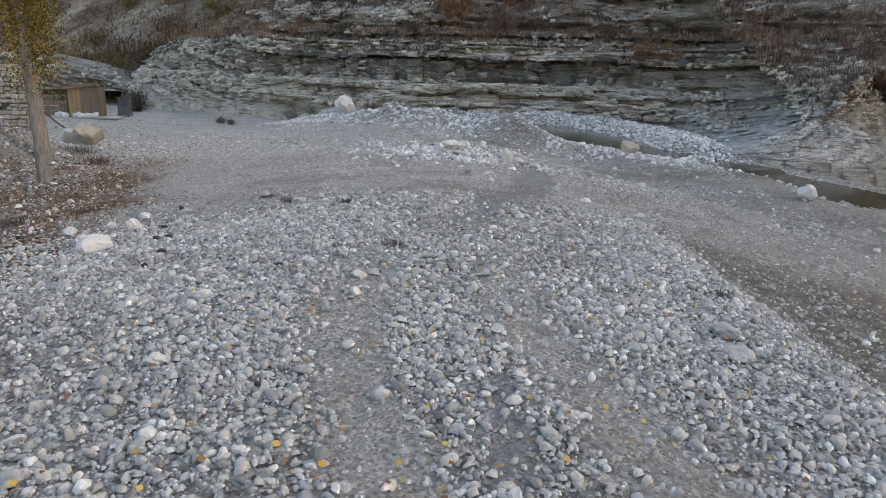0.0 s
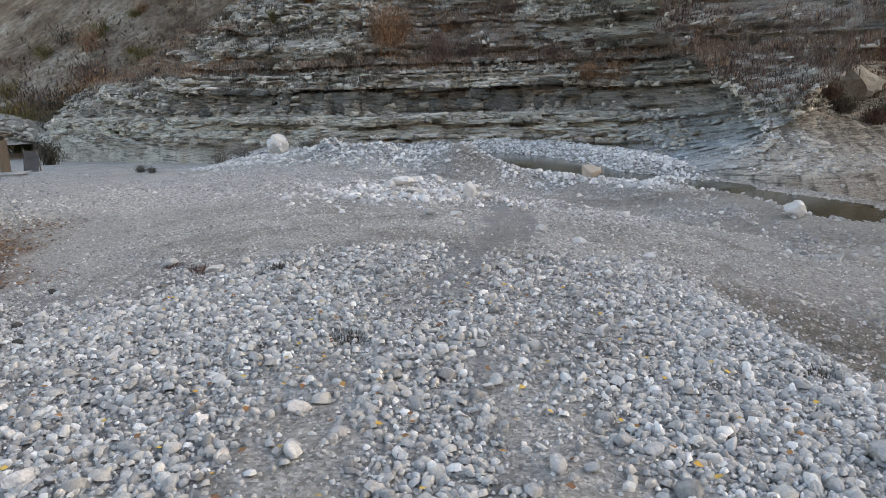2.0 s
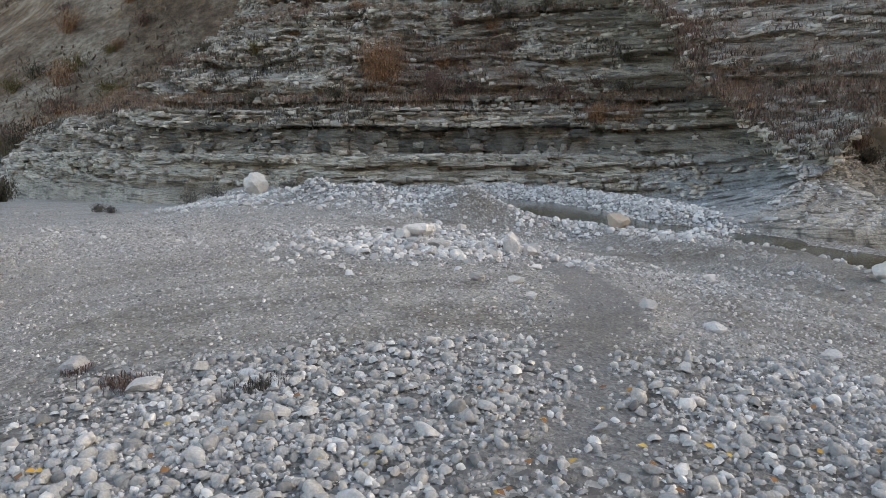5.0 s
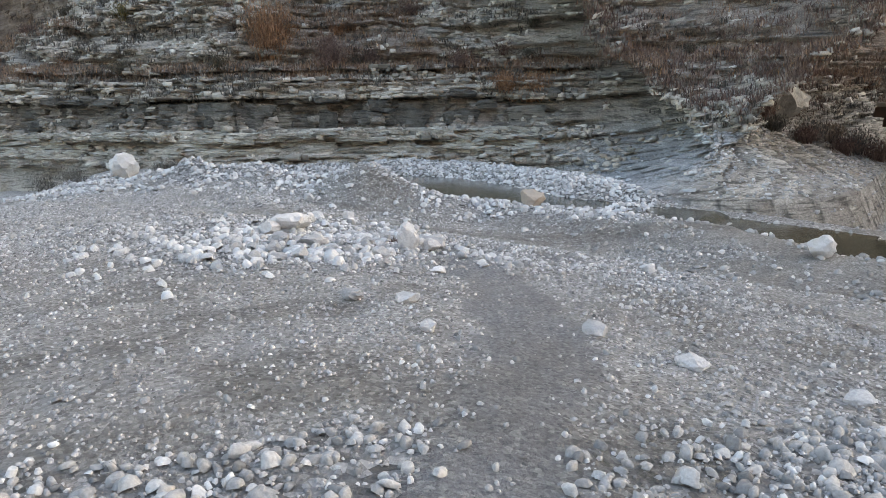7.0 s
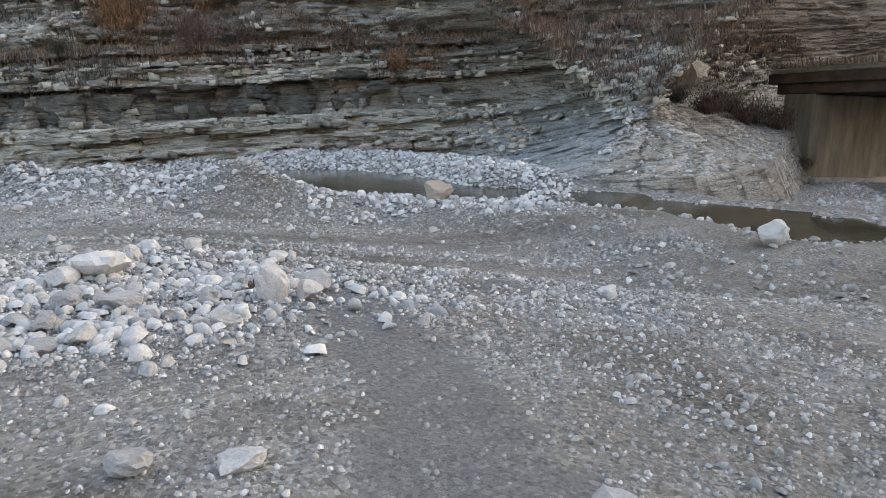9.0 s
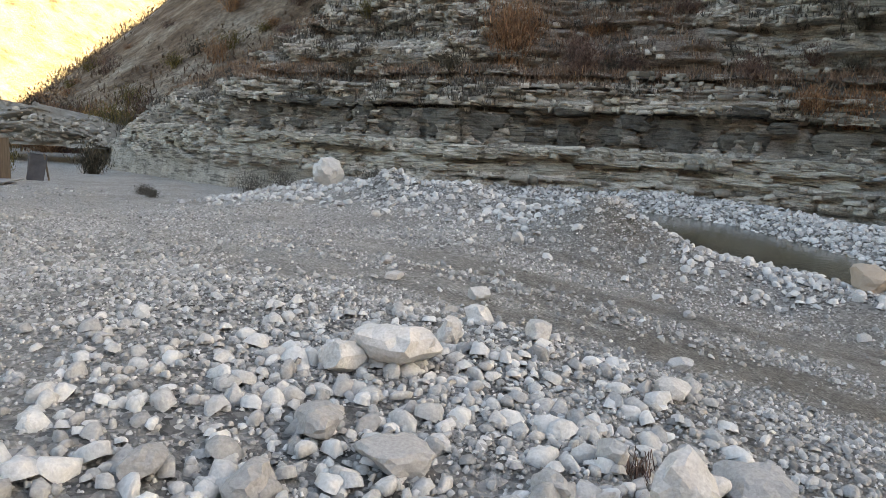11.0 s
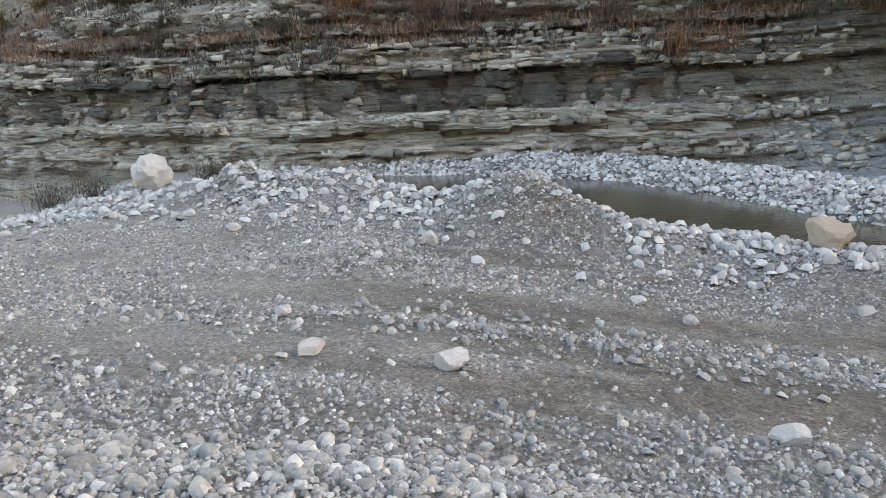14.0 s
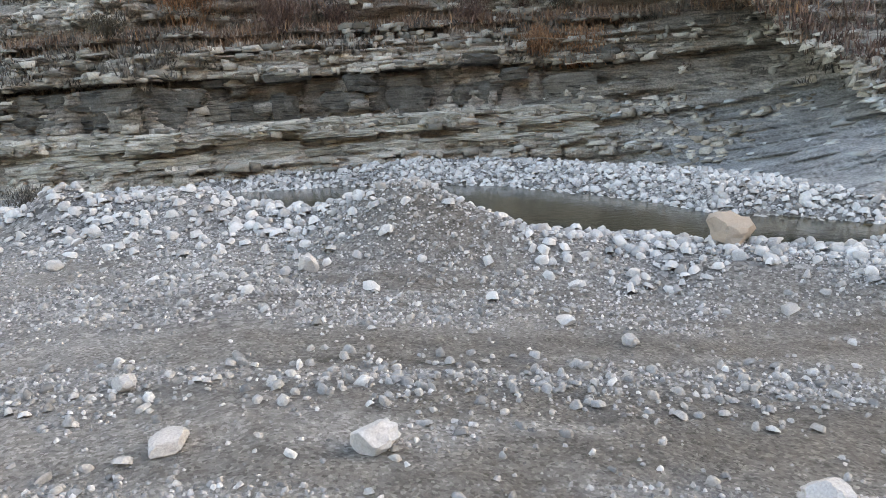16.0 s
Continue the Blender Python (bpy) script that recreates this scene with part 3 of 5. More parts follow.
SLAB = np.array([(-1.6, -5.0), (0, -1.15), (1.2, -0.85), (2.8, -0.25), (4.0, 0.3), (4.6, 0.65), (5.0, 1.4), (6.0, 2.0), (7.2, 3.1), (8.4, 3.6), (10, 5.6), (12.5, 8.2), (13.8, 8.8), (17, 13), (26, 24), (60, 80), (140, 190)])
ARC = np.array([0.0] + list(np.cumsum(np.hypot(*np.diff(FOOT, axis=0).T))))
sl, sr = ARC[3] - 2, ARC[17] + 6
S = np.concatenate([np.linspace(0, sl, 50)[:-1], np.arange(sl, sr, 0.11), np.linspace(sr, ARC[-1], 50)])


def foot_curve(s):
    fx, fy = np.interp(s, ARC, FOOT[:, 0]), np.interp(s, ARC, FOOT[:, 1])
    d = np.linspace(-3, 3, 25)
    w = np.exp(-(d / 1.3) ** 2)
    w /= w.sum()
    fx = sum(wk * np.interp(s + dk, ARC, FOOT[:, 0]) for dk, wk in zip(d, w))
    fy = sum(wk * np.interp(s + dk, ARC, FOOT[:, 1]) for dk, wk in zip(d, w))
    e = 1.5
    ax = sum(wk * (np.interp(s + e + dk, ARC, FOOT[:, 0]) - np.interp(s - e + dk, ARC, FOOT[:, 0])) for dk, wk in zip(d, w))
    ay = sum(wk * (np.interp(s + e + dk, ARC, FOOT[:, 1]) - np.interp(s - e + dk, ARC, FOOT[:, 1])) for dk, wk in zip(d, w))
    ln = np.hypot(ax, ay) + 1e-9
    return fx, fy, -ay / ln, ax / ln              # normal points into the hill


def profile(points, rows):
    seg = np.array([0.0] + list(np.cumsum(np.hypot(*np.diff(points, axis=0).T))))
    return np.interp(rows, np.arange(len(points)), points[:, 0]), np.interp(rows, np.arange(len(points)), points[:, 1])


pieces = [(0, 1, 10), (1, 3, 34), (3, 6, 40), (6, 8, 36), (8, 10, 40), (10, 11, 44), (11, 13, 60), (13, 14, 40), (14, 15, 24), (15, 16, 10)]
ROWS_V = np.concatenate([np.linspace(a, b, n, endpoint=False) for a, b, n in pieces] + [[16.0]])
FX, FY, NX, NY = foot_curve(S)
mo, mz = profile(MAIN, ROWS_V)
so, sz = profile(SLAB, ROWS_V)
slabness = smooth01(ARC[9] - 0.8, ARC[10] + 0.3, S)[:, None]
O = mo[None] * (1 - slabness) + so[None] * slabness
Z = mz[None] * (1 - slabness) + sz[None] * slabness
Sg = np.repeat(S[:, None], len(ROWS_V), 1)
# the beds sag and the ledges wander along the face
Z = Z + 0.25 * N1.fbm(Sg * 0.12, Z * 0.05, 3) * smooth01(0.2, 2.0, Z)
O = O + 1.1 * N2.fbm(Sg * 0.1, Z * 0.1, 4) * smooth01(1.0, 6.0, Z) + 0.5 * N3.fbm(Sg * 0.3, Z * 0.3, 3) * smooth01(-0.4, 1.5, Z)
O = O + smooth01(ARC[5] + 1.5, ARC[3] + 1, Sg) * np.clip(Z + 0.7, 0, 9) * 0.75
left_dip = smooth01(ARC[6], ARC[4], Sg)
bedding = Z - 0.55 * left_dip * (ARC[6] - Sg) * 0.16 - 0.2 * slabness * (Sg - ARC[9]) * (1 - smooth01(2, 5, Z)) + 0.22 * N1.fbm(Sg * 0.25, Z * 0.4, 3) + 0.9 * N2.fbm(Sg * 0.22, Z * 0.25, 3) * smooth01(3.5, 6, Z)
rnd = np.random.RandomState(5)
thick = rnd.uniform(0.07, 0.34, 400)
edges = np.concatenate([[-8.0], -8.0 + np.cumsum(thick)])
bed_i = np.clip(np.searchsorted(edges, bedding) - 1, 0, 399)
bed_hard = rnd.rand(400)
bed_hard = np.where(rnd.rand(400) < 0.5, bed_hard * 0.4, 0.55 + 0.45 * bed_hard)
hard = bed_hard[bed_i]
inner = np.clip((bedding - edges[bed_i]) / thick[bed_i], 0, 1)
round_edge = 1 - np.abs(2 * inner - 1) ** 4
# upright joints cut each bed into blocks
block_len = 0.35 + 1.1 * rnd.rand(400)
bpos = Sg / block_len[bed_i] + 7.3 * bed_hard[bed_i] * 10
bidx = np.floor(bpos).astype(int)
block_r = rnd.rand(4096)[(bidx * 31 + bed_i * 17) % 4096]
joint = np.minimum(bpos - bidx, 1 - (bpos - bidx)) * block_len[bed_i]
crack = 1 - smooth01(0.0, 0.07, joint)
face_amp = 0.6 * smooth01(-0.9, -0.5, Z) * (1 - 0.45 * slabness) * (1 - 0.75 * smooth01(20, 40, Z)) 
out = face_amp * ((hard - 0.45) * 1.5 * (0.5 + 0.5 * round_edge) + (block_r - 0.5) * 0.9 - 0.45 * crack * hard * (block_r > 0.45))
fine = np.sin(bedding * 43 + 3 * N2.fbm(Sg * 0.6, Z * 1.5, 3))
out = out + 0.035 * fine * smooth01(-0.9, -0.5, Z) + 0.8 * N3.fbm(Sg * 0.7, Z * 0.9, 5) * smooth01(1.8, 4, Z) + 0.4 * N1.fbm(Sg * 0.55 + 5, Z * 0.5, 3) * smooth01(-0.6, 0.6, Z) + 0.06 * N2.fbm(Sg * 3, Z * 3, 3)
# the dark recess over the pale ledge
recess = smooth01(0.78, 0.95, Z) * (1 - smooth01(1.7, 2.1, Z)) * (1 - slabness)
tall = np.floor(Sg / 0.85 + 0.5 * N1.fbm(Sg * 0.4, 0 * Sg, 2)).astype(int)
tall_r = rnd.rand(4096)[(tall * 13) % 4096]
tall_f = Sg / 0.85 + 0.5 * N1.fbm(Sg * 0.4, 0 * Sg, 2) - tall
out = out + recess * (0.55 * (tall_r - 0.55) - 0.22 * (1 - smooth01(0.0, 0.08, np.minimum(tall_f, 1 - tall_f))))
CX = FX[:, None] + NX[:, None] * (O - out)
CY = FY[:, None] + NY[:, None] * (O - out)
CZ = Z + 0.05 * N2.fbm(Sg * 2, Z * 2, 3)
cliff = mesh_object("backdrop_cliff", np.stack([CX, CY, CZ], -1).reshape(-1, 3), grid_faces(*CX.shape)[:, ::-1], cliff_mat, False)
tagged(cliff, "grey green bedded limestone and shale cliff with grassy ledges", "cliff", kind="structure")
slope_flat = np.abs(np.gradient(Z, axis=1)) / (np.hypot(np.gradient(O, axis=1), np.gradient(Z, axis=1)) + 1e-9)
grassy = (1 - smooth01(0.3, 0.75, slope_flat)) * smooth01(2.2, 3.0, Z)
grassy = np.maximum(grassy, smooth01(0.08, 0.3, N1.fbm(Sg * 0.22 + 3, Z * 0.35, 4)) * smooth01(2.0, 4.0, Z) * 0.85)
grassy = np.maximum(grassy, 0.75 * slabness * smooth01(1.2, 2.6, Z) * smooth01(-0.35, 0.25, N2.fbm(Sg * 0.4, Z * 0.5, 4)))
# the recess term darkens the rock colour for the shade under the overhang
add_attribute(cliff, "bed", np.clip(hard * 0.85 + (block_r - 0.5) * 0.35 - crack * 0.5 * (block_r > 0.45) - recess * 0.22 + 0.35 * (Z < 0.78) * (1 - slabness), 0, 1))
add_attribute(cliff, "grass", np.clip(grassy, 0, 0.95))
# strongest at each bed's lower edge, where the crease shade is painted
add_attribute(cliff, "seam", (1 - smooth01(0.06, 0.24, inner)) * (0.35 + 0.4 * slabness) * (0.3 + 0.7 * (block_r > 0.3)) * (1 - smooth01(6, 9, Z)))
add_attribute(cliff, "slab", slabness * (1 - smooth01(0.5, 1.3, Z + 0.5 * N2.fbm(Sg * 0.3, Z, 3))) * (1 - smooth01(ARC[12] - 0.5, ARC[13] - 0.5, Sg)))


def on_cliff(s, v):
    """The place on the cliff's own surface at arc s and profile row v, and the inward normal."""
    i = int(np.clip(np.searchsorted(S, s), 1, len(S) - 1))
    j = int(np.clip(np.searchsorted(ROWS_V, v), 1, len(ROWS_V) - 1))
    return Vector((CX[i, j], CY[i, j], CZ[i, j])), Vector((NX[i], NY[i], 0))


# ---- hills closing the valley ----
def hill(name, x0, x1, y0, y1, height, material, label, n=110, seed=3):
    X, Y = np.meshgrid(np.linspace(x0, x1, n), np.linspace(y0, y1, n), indexing="ij")
    L = Lattice(seed)
    H = height(X, Y) + 0.07 * np.maximum(height(X, Y), 0) * 2 * L.fbm(X * 0.05, Y * 0.05, 5)
    ob = mesh_object(name, np.stack([X, Y, H], -1).reshape(-1, 3), grid_faces(n, n), material, True)
    return tagged(ob, label, "hillside", kind="structure")


def shade_height(x, y):
    return -2.2 + 0.7 * np.maximum(0, x + 0.72 * y) * smooth01(60, 150, y)


hill("backdrop_shaded_hill", -330, 60, 58, 250, shade_height, shade_hill_mat, "brown brushy hillside lying in shade", 190, seed=21)
hill("backdrop_sunlit_hill", -900, -150, 250, 900, lambda x, y: -6 + 0.85 * np.maximum(0, -x - 225 + 0.35 * np.maximum(0, y - 330)), sun_hill_mat, "steep dry grass hillside in low sunlight", seed=22)
hill("backdrop_rear_hill", -160, 160, -190, -40, lambda x, y: -2 + 0.55 * np.maximum(0, -y - 45), shade_hill_mat, "brown hillside closing the valley", seed=23)


# ---- loose rubble ----
def icosphere(level):
    bm = bmesh.new()
    bmesh.ops.create_icosphere(bm, subdivisions=level, radius=1)
    v = np.array([p.co[:] for p in bm.verts])
    f = np.array([[p.index for p in q.verts] for q in bm.faces])
    bm.free()
    return v, f


def rock_shape(level, seed, flat=0.7, cut=5, near=0.35, far=0.72):
    """A broken, water-worn stone: a ball with planes knocked off, in unit size."""
    r = np.random.RandomState(seed)
    v, f = icosphere(level)
    v = v * (1 + 0.07 * r.randn(len(v), 1).clip(-1.5, 1.5))
    for _ in range(cut):
        n = r.randn(3)
        n /= np.linalg.norm(n)
        over = np.maximum(v @ n - r.uniform(near, far), 0)
        v = v - over[:, None] * n
    v = v * np.array([1.0, r.uniform(0.6, 0.95), flat * r.uniform(0.65, 1.1)])
    return v, f




def chip_shape(seed, n=7):
    """A flattish broken river stone: a rim, a worn shoulder and a tilted top facet; its hidden foot stays open."""
    r = np.random.RandomState(seed)
    a = (np.arange(n) + r.uniform(-0.38, 0.38, n)) * 2 * np.pi / n
    outline = 1 + r.uniform(-0.26, 0.26, n)
    aspect, flat, tilt = r.uniform(0.5, 0.95), r.uniform(0.35, 0.7), r.uniform(0.15, 0.5)
    rings = []
    for rad, z in ((1.0, -0.55), (r.uniform(0.72, 0.96), r.uniform(0.35, 0.8)), (r.uniform(0.3, 0.6), 1.0)):
        w = rad * outline * (1 + r.uniform(-0.1, 0.1, n))
        rings.append(np.stack([w * np.cos(a), w * np.sin(a) * aspect, flat * (z + r.uniform(-0.14, 0.14, n) + tilt * (z > 0) * rad * np.cos(a + seed))], -1))
    v = np.concatenate(rings) * 0.68
    f = []
    for k in range(2):
        for i in range(n):
            j = (i + 1) % n
            f += [(k * n + i, k * n + j, k * n + n + j), (k * n + i, k * n + n + j, k * n + n + i)]
    f += [(2 * n, 2 * n + i, 2 * n + i + 1) for i in range(1, n - 1)]
    return v, np.array(f)


SMALL = [chip_shape(100 + k, 5 + k % 3) for k in range(36)]

PEBBLE = []
for k in range(24):
    rk = np.random.RandomState(700 + k)
    a = (np.arange(5) + rk.uniform(-0.3, 0.3, 5)) * 2 * np.pi / 5
    rim = np.stack([np.cos(a), np.sin(a) * 0.8, np.full(5, -0.3)], -1) * rk.uniform(0.75, 1.1, (5, 1))
    cap = rim * np.array([0.6, 0.6, 0]) + np.stack([0 * a, 0 * a, 0.45 + 0.2 * np.cos(a + k)], -1)
    ring = [(q, (q + 1) % 5) for q in range(5)]
    PEBBLE.append((np.concatenate([rim, cap]) * 0.85, np.array([(p, q, q + 5) for p, q in ring] + [(p, q + 5, p + 5) for p, q in ring] + [(5, 6, 7), (5, 7, 8), (5, 8, 9)])))


def turns(n, r, tip=0.5):
    a, b, c = r.uniform(0, 2 * np.pi, n), r.uniform(-tip, tip, n), r.uniform(-tip, tip, n)
    ca, sa, cb, sb, cc, sc = np.cos(a), np.sin(a), np.cos(b), np.sin(b), np.cos(c), np.sin(c)
    o, i = np.zeros(n), np.ones(n)
    rz = np.stack([ca, -sa, o, sa, ca, o, o, o, i], -1).reshape(n, 3, 3)
    rx = np.stack([i, o, o, o, cb, -sb, o, sb, cb], -1).reshape(n, 3, 3)
    ry = np.stack([cc, o, sc, o, i, o, -sc, o, cc], -1).reshape(n, 3, 3)
    return rz @ rx @ ry


def scatter(name, x, y, size, shapes, seed, label, material=None, sink=0.25, z=None, category="stones"):
    r = np.random.RandomState(seed)
    kind = r.randint(0, len(shapes), len(x))
    z = land(x, y) if z is None else z
    R = turns(len(x), r)
    vs, fs, base = [], [], 0
    for k, (v, f) in enumerate(shapes):
        pick = np.where(kind == k)[0]
        if not len(pick):
            continue
        pts = np.einsum("nij,vj->nvi", R[pick], v) * size[pick, None, None]
        pts = pts + np.stack([x[pick], y[pick], z[pick] + size[pick] * sink], -1)[:, None]
        vs.append(pts.reshape(-1, 3))
        fs.append((f[None] + (np.arange(len(pick)) * len(v))[:, None, None] + base).reshape(-1, 3))
        base += len(pick) * len(v)
    ob = mesh_object(name, np.concatenate(vs), np.concatenate(fs), material or rubble_mat)
    return tagged(ob, label, category, kind="stuff")


def sizes(n, r, lo, hi, power=2.2):
    return lo + (hi - lo) * r.rand(n) ** power


def sow(n, x0, x1, y0, y1, density, seed):
    r = np.random.RandomState(seed)
    x, y = r.uniform(x0, x1, n), r.uniform(y0, y1, n)
    keep = r.rand(n) < density(x, y)
    q, d = stream_at(x, y)
    keep &= q > 0.95
    return x[keep], y[keep], np.random.RandomState(seed + 1)


def crown_density(x, y):
    """How thick the stones lie: on the rubble crown, thin where wheels ran and on the dusty yard."""
    clump = 0.75 + 1.1 * N1.fbm(x * 0.7, y * 0.7, 3)
    d = clump * (1 - 0.93 * tracks_near(x, y))
    band = 1 - 0.8 * np.exp(-(((x + 0.8) / 3.5) ** 2 + ((y - 12.0) / 2.4) ** 2))
    d = d * band * (1 - 0.7 * sand_patch(x, y)) * (1 - 0.45 * litter_zone(x, y))
    d = d * (1 - 0.93 * smooth01(-1.6, -3.6, x + 0.05 * (y - 14)) * smooth01(7.5, 10.5, y))
    d = d * (1 - 0.9 * smooth01(3.3, 3.9, x) * (1 - smooth01(10, 12, y)) * smooth01(4.5, 6, y))
    d = d * (1 - 0.82 * dusty_zone(x, y))
    crest = 17.4 - 0.4 * x
    road = smooth01(1.3, 2.2, y - crest)
    d = d * (1 - 0.8 * road)
    return np.clip(d, 0.03, 1)


def berm_density(x, y):
    d = y - berm_line(x)
    return np.clip(np.exp(-((d - 0.4) / 1.8) ** 2) * (0.8 + 0.9 * N2.fbm(x, y, 3)), 0, 1) * smooth01(-9, -7, x) * (1 - bump_at(x, y, 2.7, 25.6, 1.3, 0.75))


def bar_density(x, y):
    q, dist = stream_at(x, y)
    return smooth01(0.85, 1.1, q) * (1 - smooth01(2.8, 4.0, dist)) * (y > np.interp(x, STREAM[:11, 0], STREAM[:11, 1]))


x, y, r = sow(76000, -6.2, 6.2, 1.4, 10.5, crown_density, 31)
scatter("rubble", x, y, sizes(len(x), r, 0.018, 0.056, 1.7), SMALL, 32, "pale grey broken river stones covering the ground")
x, y, r = sow(8000, -6, 6.5, 1.2, 10.5, crown_density, 33)
scatter("rubble", x, y, sizes(len(x), r, 0.04, 0.09, 2.4), SMALL, 34, "fist sized pale grey river stones lying loose")
x, y, r = sow(46000, -6.5, 8, 10.5, 19.5, crown_density, 35)
scatter("rubble", x, y, sizes(len(x), r, 0.012, 0.05, 2.4), SMALL, 36, "broken grey stones strewn over the yard and bank")
x, y, r = sow(9000, -4.5, 6, 14.2, 19.6, lambda a, b: np.maximum(crown_density(a, b), 0.5 * smooth01(0.5, -1.5, a)) * np.exp(-((b - (17.0 - 0.4 * a)) / 1.5) ** 2) * (0.45 + 0.55 * smooth01(-0.1, 0.25, N2.fbm(a * 0.9, b * 0.9, 3))), 37)
scatter("rubble", x, y, sizes(len(x), r, 0.02, 0.062, 2.8), SMALL, 38, "heaped pale stones along the edge of the bank", bar_mat)
x, y, r = sow(3600, -2.4, 2.8, 13.0, 17.6, lambda a, b: np.exp(-(((a - 0.3) / 1.5) ** 2 + ((b - 15.6) / 1.2) ** 2)) * (1 - 0.9 * sand_patch(a, b)), 57)
scatter("rubble", x, y, sizes(len(x), r, 0.045, 0.12, 2.2), SMALL, 58, "heap of broken pale stones on the bank", bar_mat)
x, y, r = sow(52000, -9, 9, 18, 27, lambda a, b: np.clip(0.26 + 0.8 * N3.fbm(a * 0.8, b * 0.8, 3) - 0.3 * damp_road(a, b) + 0.45 * np.exp(-((road_offset(a, b) - 0.05) / 0.5) ** 2) * smooth01(-3, -1, a), 0, 1) * (1 - 0.9 * ruts(a, b)), 39)
scatter("rubble", x, y, sizes(len(x), r, 0.014, 0.085, 3.6), SMALL, 40, "stones strewn between the wheel ruts of the track")
x, y, r = sow(40000, -9, 10, 22, 35, berm_density, 41)
scatter("rubble", x, y, sizes(len(x), r, 0.025, 0.17, 3.2), SMALL, 42, "pale stones and spoil heaped beside the stream", bar_mat)
x, y, r = sow(26000, -4, 10.5, 24, 36, bar_density, 43)
scatter("gravel_bar", x, y, sizes(len(x), r, 0.035, 0.16, 2.6), SMALL, 44, "clean pale cobbles of the gravel bar beside the water", bar_mat)
x, y, r = sow(9000, 7.5, 24, 12.5, 26, lambda a, b: smooth01(0.8, 1.0, stream_at(a, b)[0]) * (1 - smooth01(1.3, 2.2, stream_at(a, b)[0])), 59)
scatter("rubble", x, y, sizes(len(x), r, 0.03, 0.16, 2.6), SMALL, 60, "grey cobbles lining the water's edge")
x, y, r = sow(22000, 6.5, 30, 12, 32, lambda a, b: np.clip(0.4 + N1.fbm(a, b, 3), 0, 1), 45)
scatter("rubble", x, y, sizes(len(x), r, 0.02, 0.13, 3.0), SMALL, 46, "wet grey stones along the stream")
x, y, r = sow(150000, -4.5, 5.5, 1.6, 19, lambda a, b: np.clip(0.4 + 0.5 * crown_density(a, b), 0, 0.9) * (1 - 0.88 * sand_patch(a, b)) * (1 - 0.45 * tracks_near(a, b)) * (1 - 0.55 * bare_earth(a, b)), 49)
scatter("gravel", x, y, sizes(len(x), r, 0.007, 0.026, 1.8), PEBBLE, 50, "fine pale gravel and stone chips between larger stones", grit_mat, category="gravel")
x, y, r = sow(130000, -8, 9, 18, 28, lambda a, b: np.clip(0.6 - 0.5 * ruts(a, b) - 0.7 * damp_road(a, b) - 0.45 * wet_streaks(a, b) * smooth01(-4, 2.5, a) + 0.7 * N2.fbm(a, b, 3), 0.02, 1), 51)
scatter("gravel", x, y, sizes(len(x), r, 0.012, 0.034, 1.8), PEBBLE, 52, "fine grey gravel on the lower track", grit_mat, category="gravel")
x, y, r = sow(16000, -17, -3, 17.5, 34, lambda a, b: np.clip(0.25 + 0.9 * N3.fbm(a * 0.5, b * 0.5, 3), 0, 1), 53)
scatter("rubble", x, y, sizes(len(x), r, 0.012, 0.09, 4.0), SMALL, 54, "sparse pale stones on the dusty yard")
x, y, r = sow(14000, -17, -6, 7, 22, lambda a, b: np.clip(smooth01(-6.5, -9, a) * 0.7 + 0.1, 0, 1), 47)
scatter("rubble", x, y, sizes(len(x), r, 0.02, 0.1, 3.5), SMALL, 48, "rubble of the slope behind the poplars")


x, y, r = sow(50000, -14, -4, 9, 30, lambda a, b: np.clip(0.45 + 0.9 * N2.fbm(a * 0.6, b * 0.6, 3), 0, 1), 55)
scatter("gravel", x, y, sizes(len(x), r, 0.012, 0.04, 2.0), PEBBLE, 56, "fine pale gravel strewn over the dusty yard", category="gravel")


# ---- single stones that stand out ----
def lone_stone(name, x, y, w, d, h, material, label, category="stone", seed=1, rz=0, sink=0.12, group=""):
    v, f = rock_shape(3, seed, 1.0, 10, 0.55, 0.88)
    v = v / np.abs(v).max(0) * np.array([w, d, h]) / 2
    n3 = np.array([noise.fractal(Vector(p) * 6 / max(w, h), 1.0, 2.0, 4) for p in v])
    v = v * (1 + 0.11 * n3[:, None])
    ob = mesh_object(name, v, f, material)
    ob.data.polygons.foreach_set("use_smooth", [False] * len(ob.data.polygons))
    ob.matrix_basis = pose(x, y, float(land(np.array(x), np.array(y))) + h * (0.5 - sink), 0, 0, rz)
    return tagged(ob, label, category, group)



# stones that can be told apart along the way, each an object on a shared mesh
LOOSE = []
for k in range(16):
    v, f = rock_shape(2, 900 + k, 0.78, 8, 0.26, 0.6)
    me = mesh_object("stone", v, f, bigstone_mat)
    LOOSE.append(me.data)
    bpy.data.objects.remove(me)
r = random.Random(9)
for k in range(260):
    bank = k % 5 > 2
    px, py = (r.gauss(0.5, 0.95), r.gauss(15.9, 0.8)) if bank else (r.gauss(0.3, 2.2), r.uniform(2.0, 10.5))
    if bank:
        py -= 0.25 * px
    s = r.uniform(0.04, 0.085) if bank else r.uniform(0.045, 0.08)
    ob = new("stone", LOOSE[k % 16])
    ob.matrix_basis = pose(px, py, float(land(np.array(px), np.array(py))) + s * 0.35, r.uniform(-20, 20), r.uniform(-20, 20), r.uniform(0, 360)) @ Matrix.Diagonal((s, s * r.uniform(0.75, 1), s * r.uniform(0.7, 1), 1))
    tagged(ob, "pale grey angular stone in the bank rubble" if bank else "fist sized grey stone lying in the rubble", "stone", "loose stones")
GL = lambda a, b: float(land(np.array(float(a)), np.array(float(b))))
